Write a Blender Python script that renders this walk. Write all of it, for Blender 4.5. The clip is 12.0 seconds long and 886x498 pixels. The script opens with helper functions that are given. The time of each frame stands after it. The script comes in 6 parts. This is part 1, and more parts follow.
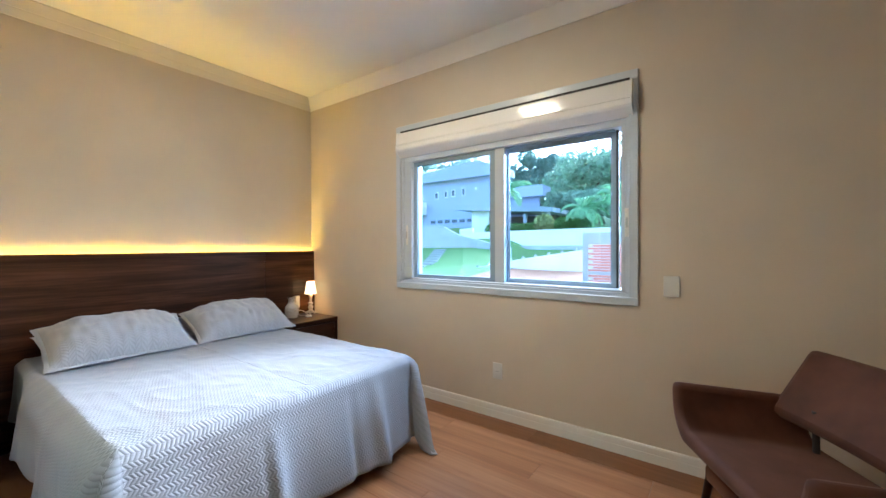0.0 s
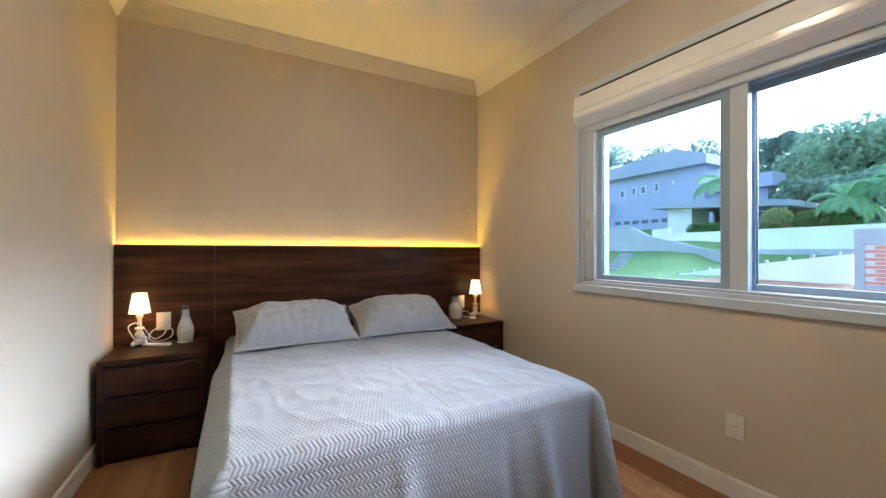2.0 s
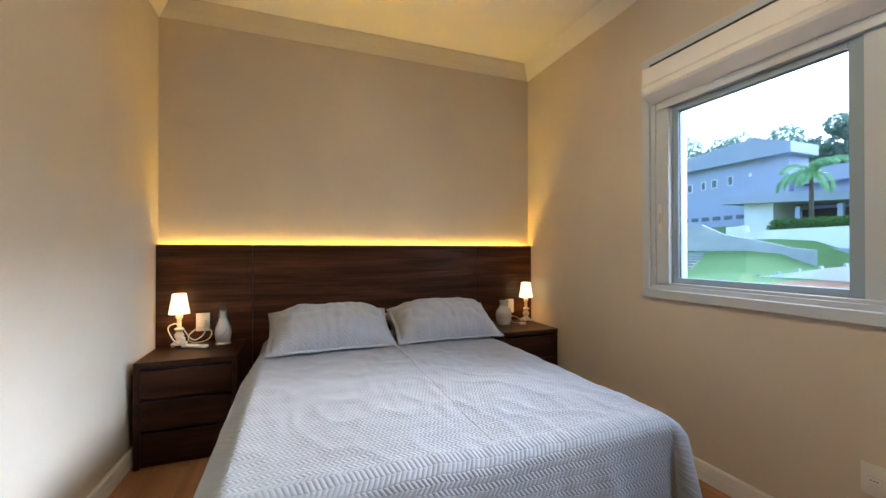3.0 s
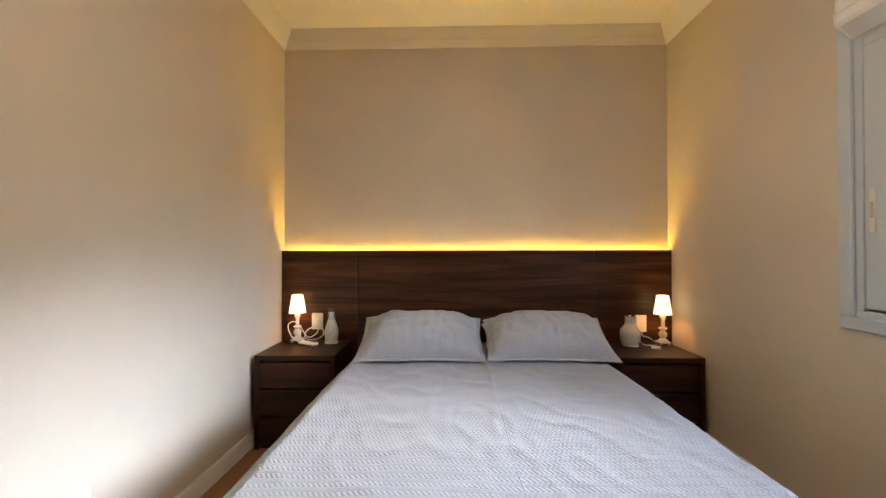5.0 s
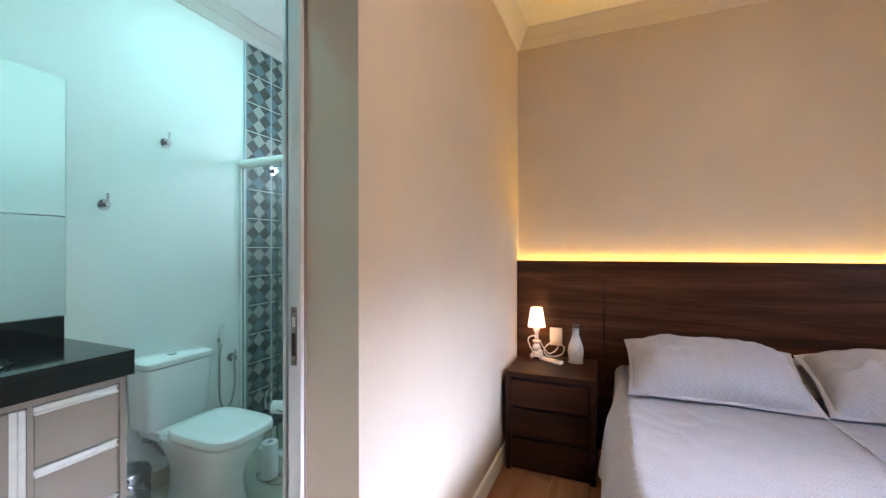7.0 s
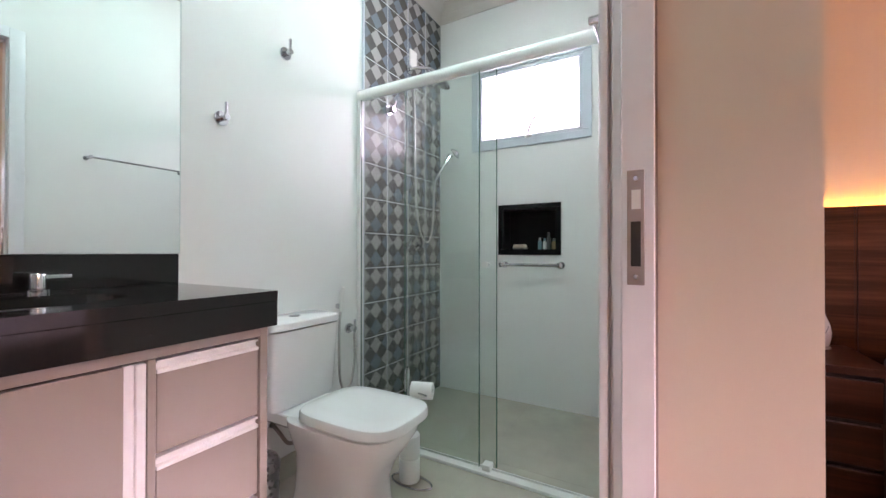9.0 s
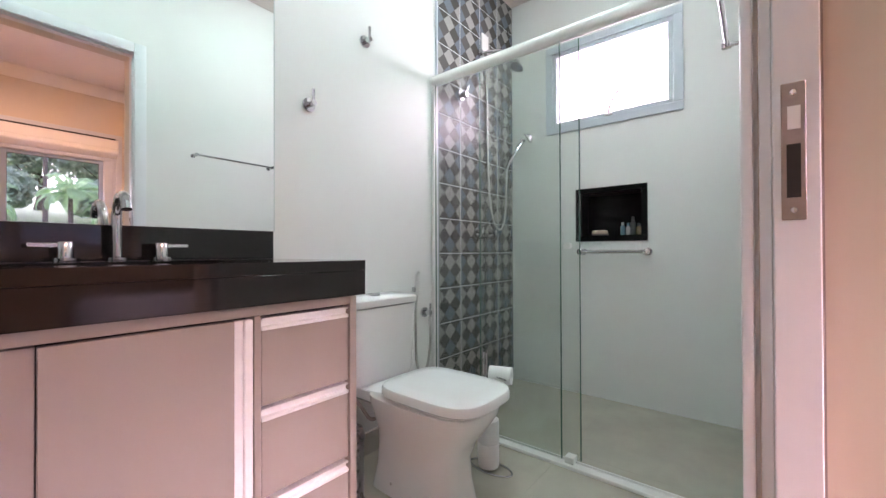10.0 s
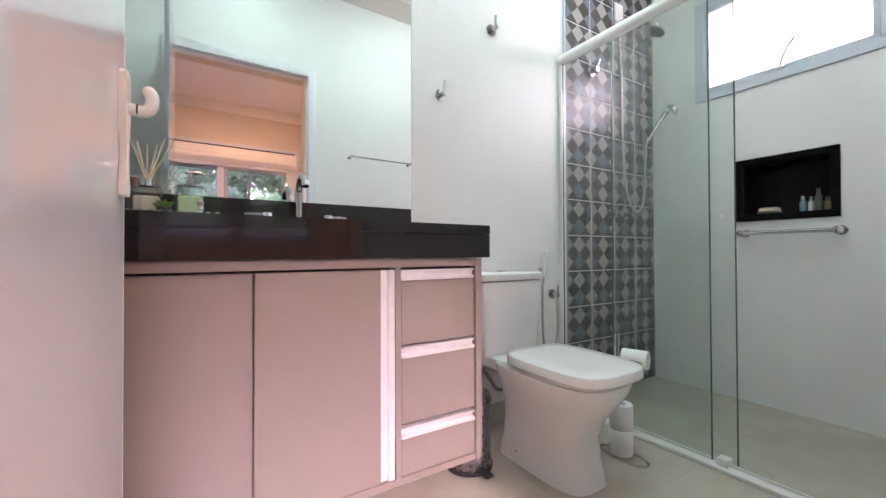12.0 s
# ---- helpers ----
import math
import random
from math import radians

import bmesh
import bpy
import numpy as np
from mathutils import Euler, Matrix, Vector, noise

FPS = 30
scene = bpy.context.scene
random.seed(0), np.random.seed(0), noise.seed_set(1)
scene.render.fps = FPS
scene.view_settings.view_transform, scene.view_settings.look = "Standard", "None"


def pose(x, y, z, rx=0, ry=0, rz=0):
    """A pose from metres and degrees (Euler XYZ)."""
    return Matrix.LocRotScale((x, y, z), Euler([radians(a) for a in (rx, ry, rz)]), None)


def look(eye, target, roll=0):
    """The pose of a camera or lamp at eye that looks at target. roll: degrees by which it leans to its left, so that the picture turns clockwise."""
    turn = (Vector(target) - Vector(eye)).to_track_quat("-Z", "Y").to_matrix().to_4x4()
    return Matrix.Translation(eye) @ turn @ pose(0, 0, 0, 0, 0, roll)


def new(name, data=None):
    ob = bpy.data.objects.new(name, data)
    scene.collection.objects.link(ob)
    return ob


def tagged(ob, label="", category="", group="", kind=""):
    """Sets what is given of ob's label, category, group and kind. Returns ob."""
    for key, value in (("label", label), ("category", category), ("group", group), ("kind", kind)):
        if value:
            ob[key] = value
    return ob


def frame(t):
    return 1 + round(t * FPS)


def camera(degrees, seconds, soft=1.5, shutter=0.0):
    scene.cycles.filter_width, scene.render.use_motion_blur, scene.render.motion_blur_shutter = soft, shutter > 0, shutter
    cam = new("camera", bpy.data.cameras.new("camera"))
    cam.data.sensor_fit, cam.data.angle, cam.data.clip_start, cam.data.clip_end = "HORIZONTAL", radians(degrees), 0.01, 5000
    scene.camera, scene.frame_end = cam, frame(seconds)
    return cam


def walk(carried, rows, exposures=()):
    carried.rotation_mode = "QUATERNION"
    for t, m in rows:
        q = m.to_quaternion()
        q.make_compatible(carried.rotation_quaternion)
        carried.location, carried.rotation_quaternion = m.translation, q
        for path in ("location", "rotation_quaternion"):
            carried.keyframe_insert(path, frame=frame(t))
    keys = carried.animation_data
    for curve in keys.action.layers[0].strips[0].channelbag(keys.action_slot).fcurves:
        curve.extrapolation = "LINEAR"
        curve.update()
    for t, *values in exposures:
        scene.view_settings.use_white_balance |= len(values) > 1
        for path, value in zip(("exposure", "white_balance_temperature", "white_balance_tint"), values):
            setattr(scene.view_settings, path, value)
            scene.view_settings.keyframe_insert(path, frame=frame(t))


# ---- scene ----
cam = camera(97.6, 12.0)
PATH = [
    (0, (3.604, 0.269, 1.263), (2.423, 1.883, 1.248), -0.2),
    (0.5, (3.539, 0.359, 1.234), (2.16, 1.808, 1.232), 0.0),
    (1, (3.481, 0.443, 1.221), (1.938, 1.716, 1.222), 0.2),
    (1.5, (3.376, 0.568, 1.204), (1.702, 1.664, 1.211), 0.0),
    (2, (3.226, 0.689, 1.182), (1.462, 1.632, 1.19), 0.1),
    (2.5, (3.115, 0.765, 1.174), (1.289, 1.581, 1.184), -0.0),
    (4.5, (2.819, 1.172, 1.181), (0.832, 1.4, 1.193), -0.1),
    (5, (2.841, 1.24, 1.205), (0.842, 1.193, 1.221), -0.1),
    (5.5, (2.867, 1.182, 1.243), (0.899, 0.825, 1.249), 0.1),
    (6, (2.845, 1.024, 1.244), (0.932, 0.442, 1.259), -0.5),
    (6.5, (2.812, 0.794, 1.268), (0.941, 0.088, 1.276), -0.3),
    (7, (2.753, 0.585, 1.289), (0.912, -0.195, 1.295), -0.1),
    (7.5, (2.672, 0.319, 1.233), (0.854, -0.513, 1.245), -0.2),
    (7.7, (2.647, 0.199, 1.207), (0.837, -0.652, 1.218), -0.2),
    (9.5, (2.509, -0.255, 0.95), (0.838, -1.354, 0.963), -0.0),
    (10, (2.528, -0.278, 0.923), (0.973, -1.536, 0.937), -0.2),
    (10.5, (2.538, -0.276, 0.918), (1.136, -1.702, 0.937), -0.2),
    (11, (2.545, -0.262, 0.895), (1.295, -1.824, 0.914), -0.2),
    (11.5, (2.554, -0.242, 0.863), (1.427, -1.894, 0.884), -0.2),
    (12, (2.553, -0.218, 0.817), (1.496, -1.917, 0.839), -0.2),
]
EXPO = [(0.0, 3.02, 5150, 8), (1.0, 2.87, 5180, 8), (2.0, 2.55, 5620, 11), (2.5, 2.45, 5680, 11), (4.5, 2.45, 5950, 14), (5.0, 2.50, 5980, 15), (5.5, 2.60, 5700, 17), (6.5, 2.72, 5700, 25), (7.5, 2.86, 5750, 28), (9.4, 3.11, 7200, 70), (12.0, 3.12, 7200, 70)]
walk(cam, [(t, look(eye, target, roll)) for t, eye, target, roll in PATH], EXPO)

# ---- world and light ----
world = bpy.data.worlds.new("sky")
scene.world = world
world.use_nodes = True
wn = world.node_tree.nodes
sky = wn.new("ShaderNodeTexSky")
sky.sky_type = "NISHITA"
sky.sun_disc = False
sky.sun_elevation, sky.sun_rotation = radians(23), radians(11)
sky.air_density, sky.dust_density = 1.0, 5.0
haze = wn.new("ShaderNodeHueSaturation")
haze.inputs["Saturation"].default_value, haze.inputs["Value"].default_value = 0.42, 1.6
world.node_tree.links.new(sky.outputs[0], haze.inputs["Color"])
world.node_tree.links.new(haze.outputs[0], wn["Background"].inputs[0])
wn["Background"].inputs[1].default_value = 0.135


def lamp(name, kind, m, power, color, **more):
    data = bpy.data.lights.new(name, kind)
    data.energy, data.color = power, color
    for key, value in more.items():
        if key == "size":
            data.size = value
        if key == "size_y":
            data.shape, data.size_y = "RECTANGLE", value
        if key == "radius":
            data.shadow_soft_size = value
        if key == "spread":
            data.spread = radians(value)
        if key == "angle":
            data.angle = radians(value)
    ob = new(name, data)
    ob.matrix_world = m
    return ob


lamp("sun", "SUN", look((1.3, 7.0, 3.0), (0, 0, 0)), 0.45, (1.0, 0.97, 0.93), angle=24)
# the sky's light in the bedroom window, at the head of its opening
lamp("window_daylight", "AREA", Matrix.Translation((2.22, 3.01, 2.06)) @ look((0, 0, 0), (0, -0.75, -0.6)), 6.0, (0.86, 0.93, 1.0), size=1.74, size_y=0.12)
# daylight in the small frosted bathroom window
lamp("bath_window_daylight", "AREA", look((-0.165, -0.99, 2.0), (1, -0.99, 1.95)), 1.1, (0.84, 1.0, 0.97), size=0.66, size_y=0.44)

# ---- materials ----


class Nodes:
    """A node material with short calls for the usual nodes."""

    def __init__(self, name, rough=0.5, metal=0.0, color=(0.8, 0.8, 0.8)):
        self.mat = bpy.data.materials.new(name)
        self.mat.use_nodes = True
        self.tree = self.mat.node_tree
        self.bsdf = self.tree.nodes["Principled BSDF"]
        self.bsdf.inputs["Roughness"].default_value = rough
        self.bsdf.inputs["Metallic"].default_value = metal
        self.bsdf.inputs["Base Color"].default_value = (*color, 1)

    def put(self, socket, value):
        if isinstance(value, bpy.types.NodeSocket):
            self.tree.links.new(value, socket)
        elif isinstance(value, tuple) and len(value) == 3 and socket.type == "RGBA":
            socket.default_value = (*value, 1)
        else:
            socket.default_value = value

    def coords(self, which="Object", scale=(1, 1, 1), turn=(0, 0, 0)):
        tc = self.tree.nodes.new("ShaderNodeTexCoord")
        mp = self.tree.nodes.new("ShaderNodeMapping")
        mp.inputs["Scale"].default_value = scale
        mp.inputs["Rotation"].default_value = turn
        self.tree.links.new(tc.outputs[which], mp.inputs[0])
        return mp.outputs[0]

    def noise(self, vec, scale, detail=4.0, rough=0.55, distortion=0.0):
        n = self.tree.nodes.new("ShaderNodeTexNoise")
        self.put(n.inputs["Vector"], vec)
        n.inputs["Scale"].default_value, n.inputs["Detail"].default_value = scale, detail
        n.inputs["Roughness"].default_value, n.inputs["Distortion"].default_value = rough, distortion
        return n.outputs["Fac"]

    def ramp(self, fac, stops, constant=False):
        r = self.tree.nodes.new("ShaderNodeValToRGB")
        r.color_ramp.interpolation = "CONSTANT" if constant else "LINEAR"
        while len(r.color_ramp.elements) < len(stops):
            r.color_ramp.elements.new(0.5)
        for e, (p, c) in zip(r.color_ramp.elements, stops):
            e.position, e.color = p, (*c, 1)
        self.put(r.inputs[0], fac)
        return r.outputs[0]

    def math(self, op, a, b=0.0, c=0.0):
        n = self.tree.nodes.new("ShaderNodeMath")
        n.operation = op
        for s, v in zip(n.inputs, (a, b, c)):
            self.put(s, v)
        return n.outputs[0]

    def split(self, vec):
        n = self.tree.nodes.new("ShaderNodeSeparateXYZ")
        self.put(n.inputs[0], vec)
        return n.outputs

    def mix(self, fac, a, b, blend="MIX"):
        n = self.tree.nodes.new("ShaderNodeMix")
        n.data_type, n.blend_type = "RGBA", blend
        self.put(n.inputs["Factor"], fac)
        self.put(n.inputs[6], a)
        self.put(n.inputs[7], b)
        return n.outputs[2]

    def random(self):
        return self.tree.nodes.new("ShaderNodeObjectInfo").outputs["Random"]

    def color(self, value):
        self.put(self.bsdf.inputs["Base Color"], value)
        return self

    def rough(self, value):
        self.put(self.bsdf.inputs["Roughness"], value)
        return self

    def bump(self, height, strength=0.3, distance=0.002):
        b = self.tree.nodes.new("ShaderNodeBump")
        b.inputs["Strength"].default_value, b.inputs["Distance"].default_value = strength, distance
        self.put(b.inputs["Height"], height)
        self.tree.links.new(b.outputs[0], self.bsdf.inputs["Normal"])
        return self

    def set(self, **values):
        for key, value in values.items():
            self.put(self.bsdf.inputs[key.replace("_", " ")], value)
        return self


def shades(c, k):
    return tuple(min(1.0, v * k) for v in c)


def paint(name, color, rough=0.6, grain=90.0, depth=0.0006, spread=0.06):
    """Rolled or sprayed paint: faint clouds and fine orange peel."""
    n = Nodes(name, rough)
    v = n.coords()
    n.color(n.ramp(n.noise(v, 1.3, 3), [(0.3, shades(color, 1 - spread)), (0.7, shades(color, 1 + spread))]))
    return n.bump(n.noise(v, grain, 3), 0.25, depth).mat


def plain(name, color, rough=0.4, metal=0.0, spread=0.05, scale=14.0, bump=0.0):
    n = Nodes(name, rough, metal)
    v = n.coords()
    f = n.noise(v, scale, 4)
    n.color(n.ramp(f, [(0.3, shades(color, 1 - spread)), (0.7, shades(color, 1 + spread))]))
    n.rough(n.math("MULTIPLY_ADD", f, 0.12, max(0.0, rough - 0.06)))
    if bump:
        n.bump(n.noise(v, scale * 8, 3), 0.3, bump)
    return n.mat


def wood(name, dark, mid, light, along, rough=0.35, fine=1.0, tint=0.0, random_shift=False):
    """Straight-grained wood; along is the axis (0, 1 or 2) of the grain."""
    n = Nodes(name, rough)
    sc = [14.0 * fine] * 3
    sc[along] = 0.8 * fine
    v = n.coords("Object", tuple(sc))
    if random_shift:
        add = n.tree.nodes.new("ShaderNodeVectorMath")
        n.put(add.inputs[0], v)
        n.put(add.inputs[1], n.math("MULTIPLY", n.random(), 37.0))
        v = add.outputs[0]
    a = n.noise(v, 1.0, 6, 0.6, 0.7)
    sc2 = [90.0 * fine] * 3
    sc2[along] = 2.5 * fine
    b = n.noise(n.coords("Object", tuple(sc2)), 1.0, 3, 0.6)
    f = n.math("MULTIPLY_ADD", b, 0.35, n.math("MULTIPLY", a, 0.8))
    c = n.ramp(f, [(0.38, dark), (0.55, mid), (0.75, light)])
    if tint:
        c = n.mix(n.math("MULTIPLY", n.random(), tint), c, shades(mid, 0.55))
    n.color(c)
    n.rough(n.math("MULTIPLY_ADD", b, 0.15, rough - 0.07))
    n.set(IOR=1.4, Specular_IOR_Level=0.32)
    return n.bump(b, 0.2, 0.0005).mat


M_WALL = paint("beige_wall_paint", (0.60, 0.525, 0.425), 0.6, 90, 0.00015)
M_BATH = paint("white_wall_paint", (0.74, 0.74, 0.72), 0.5, 90, 0.00015, 0.03)
M_CEIL = paint("ceiling_paint", (0.80, 0.78, 0.74), 0.7, 60, 0.0002, 0.02)
M_TRIM = paint("white_trim_paint", (0.78, 0.77, 0.74), 0.35, 60, 0.0003, 0.02)
M_HEAD = wood("walnut_panel", (0.013, 0.0046, 0.0024), (0.040, 0.0148, 0.0066), (0.098, 0.040, 0.018), 1, 0.32)
M_STAND = wood("walnut_laminate", (0.008, 0.0025, 0.0013), (0.019, 0.0062, 0.0028), (0.043, 0.0155, 0.0072), 1, 0.36)
M_PLANK = wood("oak_laminate", (0.17, 0.075, 0.032), (0.26, 0.122, 0.055), (0.35, 0.18, 0.088), 0, 0.32, 0.6, 0.35, True)
M_FLOORBASE = plain("floor_joint", (0.05, 0.025, 0.012), 0.8)
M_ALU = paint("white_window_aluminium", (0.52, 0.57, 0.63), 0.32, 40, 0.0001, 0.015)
# Sash copy of the white aluminium; skylight's blue is put into its colour.
M_SASH = paint("skylight_toned_sash_aluminium", (0.29, 0.38, 0.47), 0.25, 40, 0.0001, 0.02)
M_SHUT = plain("white_shutter_plastic", (0.78, 0.77, 0.75), 0.10, 0.0, 0.02, 5)
M_GASKET = plain("black_rubber", (0.015, 0.016, 0.018), 0.6)
M_PLASTIC = plain("white_plastic", (0.70, 0.69, 0.66), 0.3, 0.0, 0.02)
M_CHROME = plain("chrome", (0.58, 0.58, 0.60), 0.08, 1.0, 0.03, 30)
M_STEEL = plain("brushed_steel", (0.50, 0.49, 0.47), 0.30, 1.0, 0.06, 60)
M_AGED = plain("aged_steel", (0.34, 0.28, 0.255), 0.35, 1.0, 0.1, 40)
M_CERAMIC = plain("white_ceramic", (0.82, 0.82, 0.81), 0.10, 0.0, 0.015, 8)
M_TAUPE = plain("taupe_laminate", (0.285, 0.238, 0.205), 0.34, 0.0, 0.03, 3, 0.0002)
M_TAUPE_EDGE = plain("taupe_edge", (0.27, 0.23, 0.21), 0.4)
M_ALUBAR = plain("anodised_aluminium", (0.80, 0.79, 0.78), 0.42, 0.5, 0.03, 40)
M_DARKGAP = plain("shadow_gap", (0.02, 0.016, 0.014), 0.8)
M_BATHFLOOR = plain("porcelain_floor", (0.47, 0.43, 0.36), 0.22, 0.0, 0.07, 5)


def lacquer():
    """White lacquer polished to a mirror gloss."""
    n = Nodes("white_gloss_lacquer", 0.025)
    v = n.coords()
    n.color(n.ramp(n.noise(v, 2.5, 3), [(0.3, (0.66, 0.62, 0.63)), (0.7, (0.71, 0.67, 0.68))]))
    n.set(IOR=2.3)
    return n.mat


M_DOOR = lacquer()
M_FRAME = plain("white_door_frame", (0.70, 0.71, 0.73), 0.3, 0.0, 0.03, 12)
M_BLACKNICHE = Nodes("black_niche_stone", 0.3, 0.0, (0.003, 0.003, 0.0034)).set(Specular_IOR_Level=0.15).mat


def granite():
    n = Nodes("black_granite", 0.08)
    v = n.coords()
    f = n.noise(v, 160, 5, 0.7)
    g = n.noise(v, 22, 3, 0.6)
    n.color(n.ramp(n.math("MULTIPLY_ADD", g, 0.3, f), [(0.55, (0.006, 0.006, 0.0065)), (0.78, (0.013, 0.0085, 0.008)), (0.95, (0.030, 0.018, 0.016))]))
    return n.mat


M_GRANITE = granite()


def mirror_mat():
    return Nodes("mirror_silver", 0.0, 1.0, (0.86, 0.90, 0.88)).mat


M_MIRROR = mirror_mat()


def thin_glass(name, tint, gloss=0.9):
    """A thin pane: clear, tinted, with the mirror gloss of glass."""
    mat = bpy.data.materials.new(name)
    mat.use_nodes = True
    t = mat.node_tree
    t.nodes.remove(t.nodes["Principled BSDF"])
    clear, shine, mixed, lw, pw, ad = (t.nodes.new("ShaderNode" + k) for k in ("BsdfTransparent", "BsdfGlossy", "MixShader", "LayerWeight", "Math", "Math"))
    clear.inputs[0].default_value = (*tint, 1)
    shine.inputs["Roughness"].default_value = 0.0
    shine.inputs[0].default_value = (gloss, gloss, gloss, 1)
    lw.inputs[0].default_value = 0.5
    pw.operation, ad.operation = "POWER", "MULTIPLY_ADD"
    pw.inputs[1].default_value, ad.inputs[1].default_value, ad.inputs[2].default_value = 4.5, 0.9, 0.035
    t.links.new(lw.outputs["Facing"], pw.inputs[0])
    t.links.new(pw.outputs[0], ad.inputs[0])
    t.links.new(ad.outputs[0], mixed.inputs[0])
    t.links.new(clear.outputs[0], mixed.inputs[1])
    t.links.new(shine.outputs[0], mixed.inputs[2])
    t.links.new(mixed.outputs[0], t.nodes["Material Output"].inputs[0])
    return mat


# Blue tint dims the bright outdoors; shadowless panes still let full daylight in.
M_PANE = thin_glass("window_glass", (0.66, 0.79, 0.91))
M_SHOWER = thin_glass("shower_glass", (0.938, 0.965, 0.953))
M_CLEAR = thin_glass("clear_glass", (0.93, 0.95, 0.94))


def frosted():
    n = Nodes("frosted_glass", 0.45, 0.0, (0.95, 0.97, 1.0))
    n.set(Transmission_Weight=1.0, IOR=1.2)
    v = n.coords()
    return n.bump(n.noise(v, 220, 2), 0.15, 0.001).mat


M_FROST = frosted()


def glow(name, color, strength):
    n = Nodes(name, 0.5, 0.0, color)
    n.set(Emission_Color=color, Emission_Strength=strength)
    return n.mat


M_LED = glow("warm_led_tape", (1.0, 0.58, 0.06), 26.0)
M_SHADE = glow("lit_lamp_shade", (1.0, 0.70, 0.30), 0.45)
M_PANEL_WARM = glow("warm_ceiling_panel", (1.0, 0.77, 0.46), 12.6)
M_SPOT = glow("cool_spotlight_bulb", (0.39, 1.0, 0.81), 62.0)
M_PANEL_COOL = glow("cool_ceiling_panel", (0.39, 1.0, 0.81), 32.0)


def quilt(name, color, row=0.034, pitch=0.021, depth=0.003, rows=True, flat=0.0, edge=9.0):
    """Quilted cotton in herringbone rows, on the mesh's UV in metres; flat is how far it is pressed smooth before the edge."""
    n = Nodes(name, 0.85)
    uv = n.coords("UV")
    s = n.split(uv)
    across, along = (s[0], s[1]) if rows else (s[1], s[0])
    wob = n.math("MULTIPLY", n.math("SUBTRACT", n.noise(uv, 9, 2), 0.5), 0.012)
    along = n.math("ADD", along, wob)
    zig = n.math("PINGPONG", along, row)
    ph = n.math("ADD", across, n.math("MULTIPLY", zig, 0.75))
    wave = n.math("SINE", n.math("MULTIPLY", ph, 2 * math.pi / pitch))
    puff = n.math("POWER", n.math("MULTIPLY_ADD", wave, 0.5, 0.5), 0.5)
    f = n.math("FRACT", n.math("DIVIDE", along, row))
    seam = n.math("MINIMUM", n.math("MULTIPLY_ADD", n.math("PINGPONG", f, 0.5), 3.5, 0.45), 1.0)
    cloth = n.noise(uv, 900, 2)
    soft = n.noise(uv, 6, 4, 0.6, 0.6)
    pat = n.math("MULTIPLY", puff, seam)
    if flat:
        press = n.math("MULTIPLY_ADD", n.math("LESS_THAN", along, edge), -flat, 1.0)
        pat = n.math("MULTIPLY", pat, press)
    h = n.math("MULTIPLY_ADD", cloth, 0.08, pat)
    h = n.math("MULTIPLY_ADD", soft, 3.0, h)
    # Crease shade put into the colour: hollows between stitches a tenth darker.
    c = n.ramp(n.math("MULTIPLY_ADD", soft, 0.4, n.math("MULTIPLY", pat, 0.6)), [(0.15, shades(color, 0.90)), (0.8, color)])
    n.color(c)
    n.set(Sheen_Weight=0.2)
    return n.bump(h, 0.8, depth).mat


M_QUILT = quilt("quilted_cotton", (0.255, 0.266, 0.297), 0.020, 0.0150, 0.0020, True, 0.10, 1.93)
M_PILLOW = quilt("quilted_pillow_cotton", (0.32, 0.325, 0.35), 0.030, 0.017, 0.0010, False)
M_BEDBASE = plain("beige_bed_base", (0.50, 0.43, 0.34), 0.8, 0, 0.06, 300)


def velvet():
    n = Nodes("brown_velvet", 0.75)
    v = n.coords()
    f = n.noise(v, 5, 3)
    n.color(n.ramp(f, [(0.3, (0.060, 0.022, 0.011)), (0.7, (0.115, 0.045, 0.024))]))
    n.set(Sheen_Weight=0.14, Sheen_Roughness=0.35, Sheen_Tint=(1.0, 0.66, 0.48), Specular_IOR_Level=0.25)
    return n.bump(n.noise(v, 500, 2), 0.3, 0.0008).mat


M_VELVET = velvet()


# ---- mesh helpers ----


def mesh_of(name, bm, material, smooth=False):
    bmesh.ops.recalc_face_normals(bm, faces=bm.faces)
    me = bpy.data.meshes.new(name)
    bm.to_mesh(me)
    bm.free()
    me.materials.append(material)
    if smooth:
        for p in me.polygons:
            p.use_smooth = True
        me.set_sharp_from_angle(angle=radians(40))
    return me


def part(name, bm, material, parent, label="", smooth=True):
    """One mesh object under a thing or a part, at its parent's origin unless moved."""
    ob = new(name, mesh_of(name, bm, material, smooth))
    ob.parent = parent
    if label:
        ob["label"] = label
    return ob


def structure(name, bm, material, label, category, smooth=False):
    return tagged(new(name, mesh_of(name, bm, material, smooth)), label, category, kind="structure")


def thing(name, m, label, category, group="", kind=""):
    ob = new(name)
    ob.empty_display_size = 0.1
    ob.matrix_world = m
    return tagged(ob, label, category, group, kind)


def add_box(bm, lo, hi, bevel=0.0, seg=2):
    r = bmesh.ops.create_cube(bm, size=1.0)
    vs = r["verts"]
    for v in vs:
        v.co = Vector([(a + b) / 2 + c * (b - a) for a, b, c in zip(lo, hi, v.co)])
    if bevel:
        es = list({e for v in vs for e in v.link_edges})
        bmesh.ops.bevel(bm, geom=es, offset=bevel, segments=seg, affect="EDGES", profile=0.5)
    return bm


def box(lo, hi, bevel=0.0, seg=2):
    return add_box(bmesh.new(), lo, hi, bevel, seg)


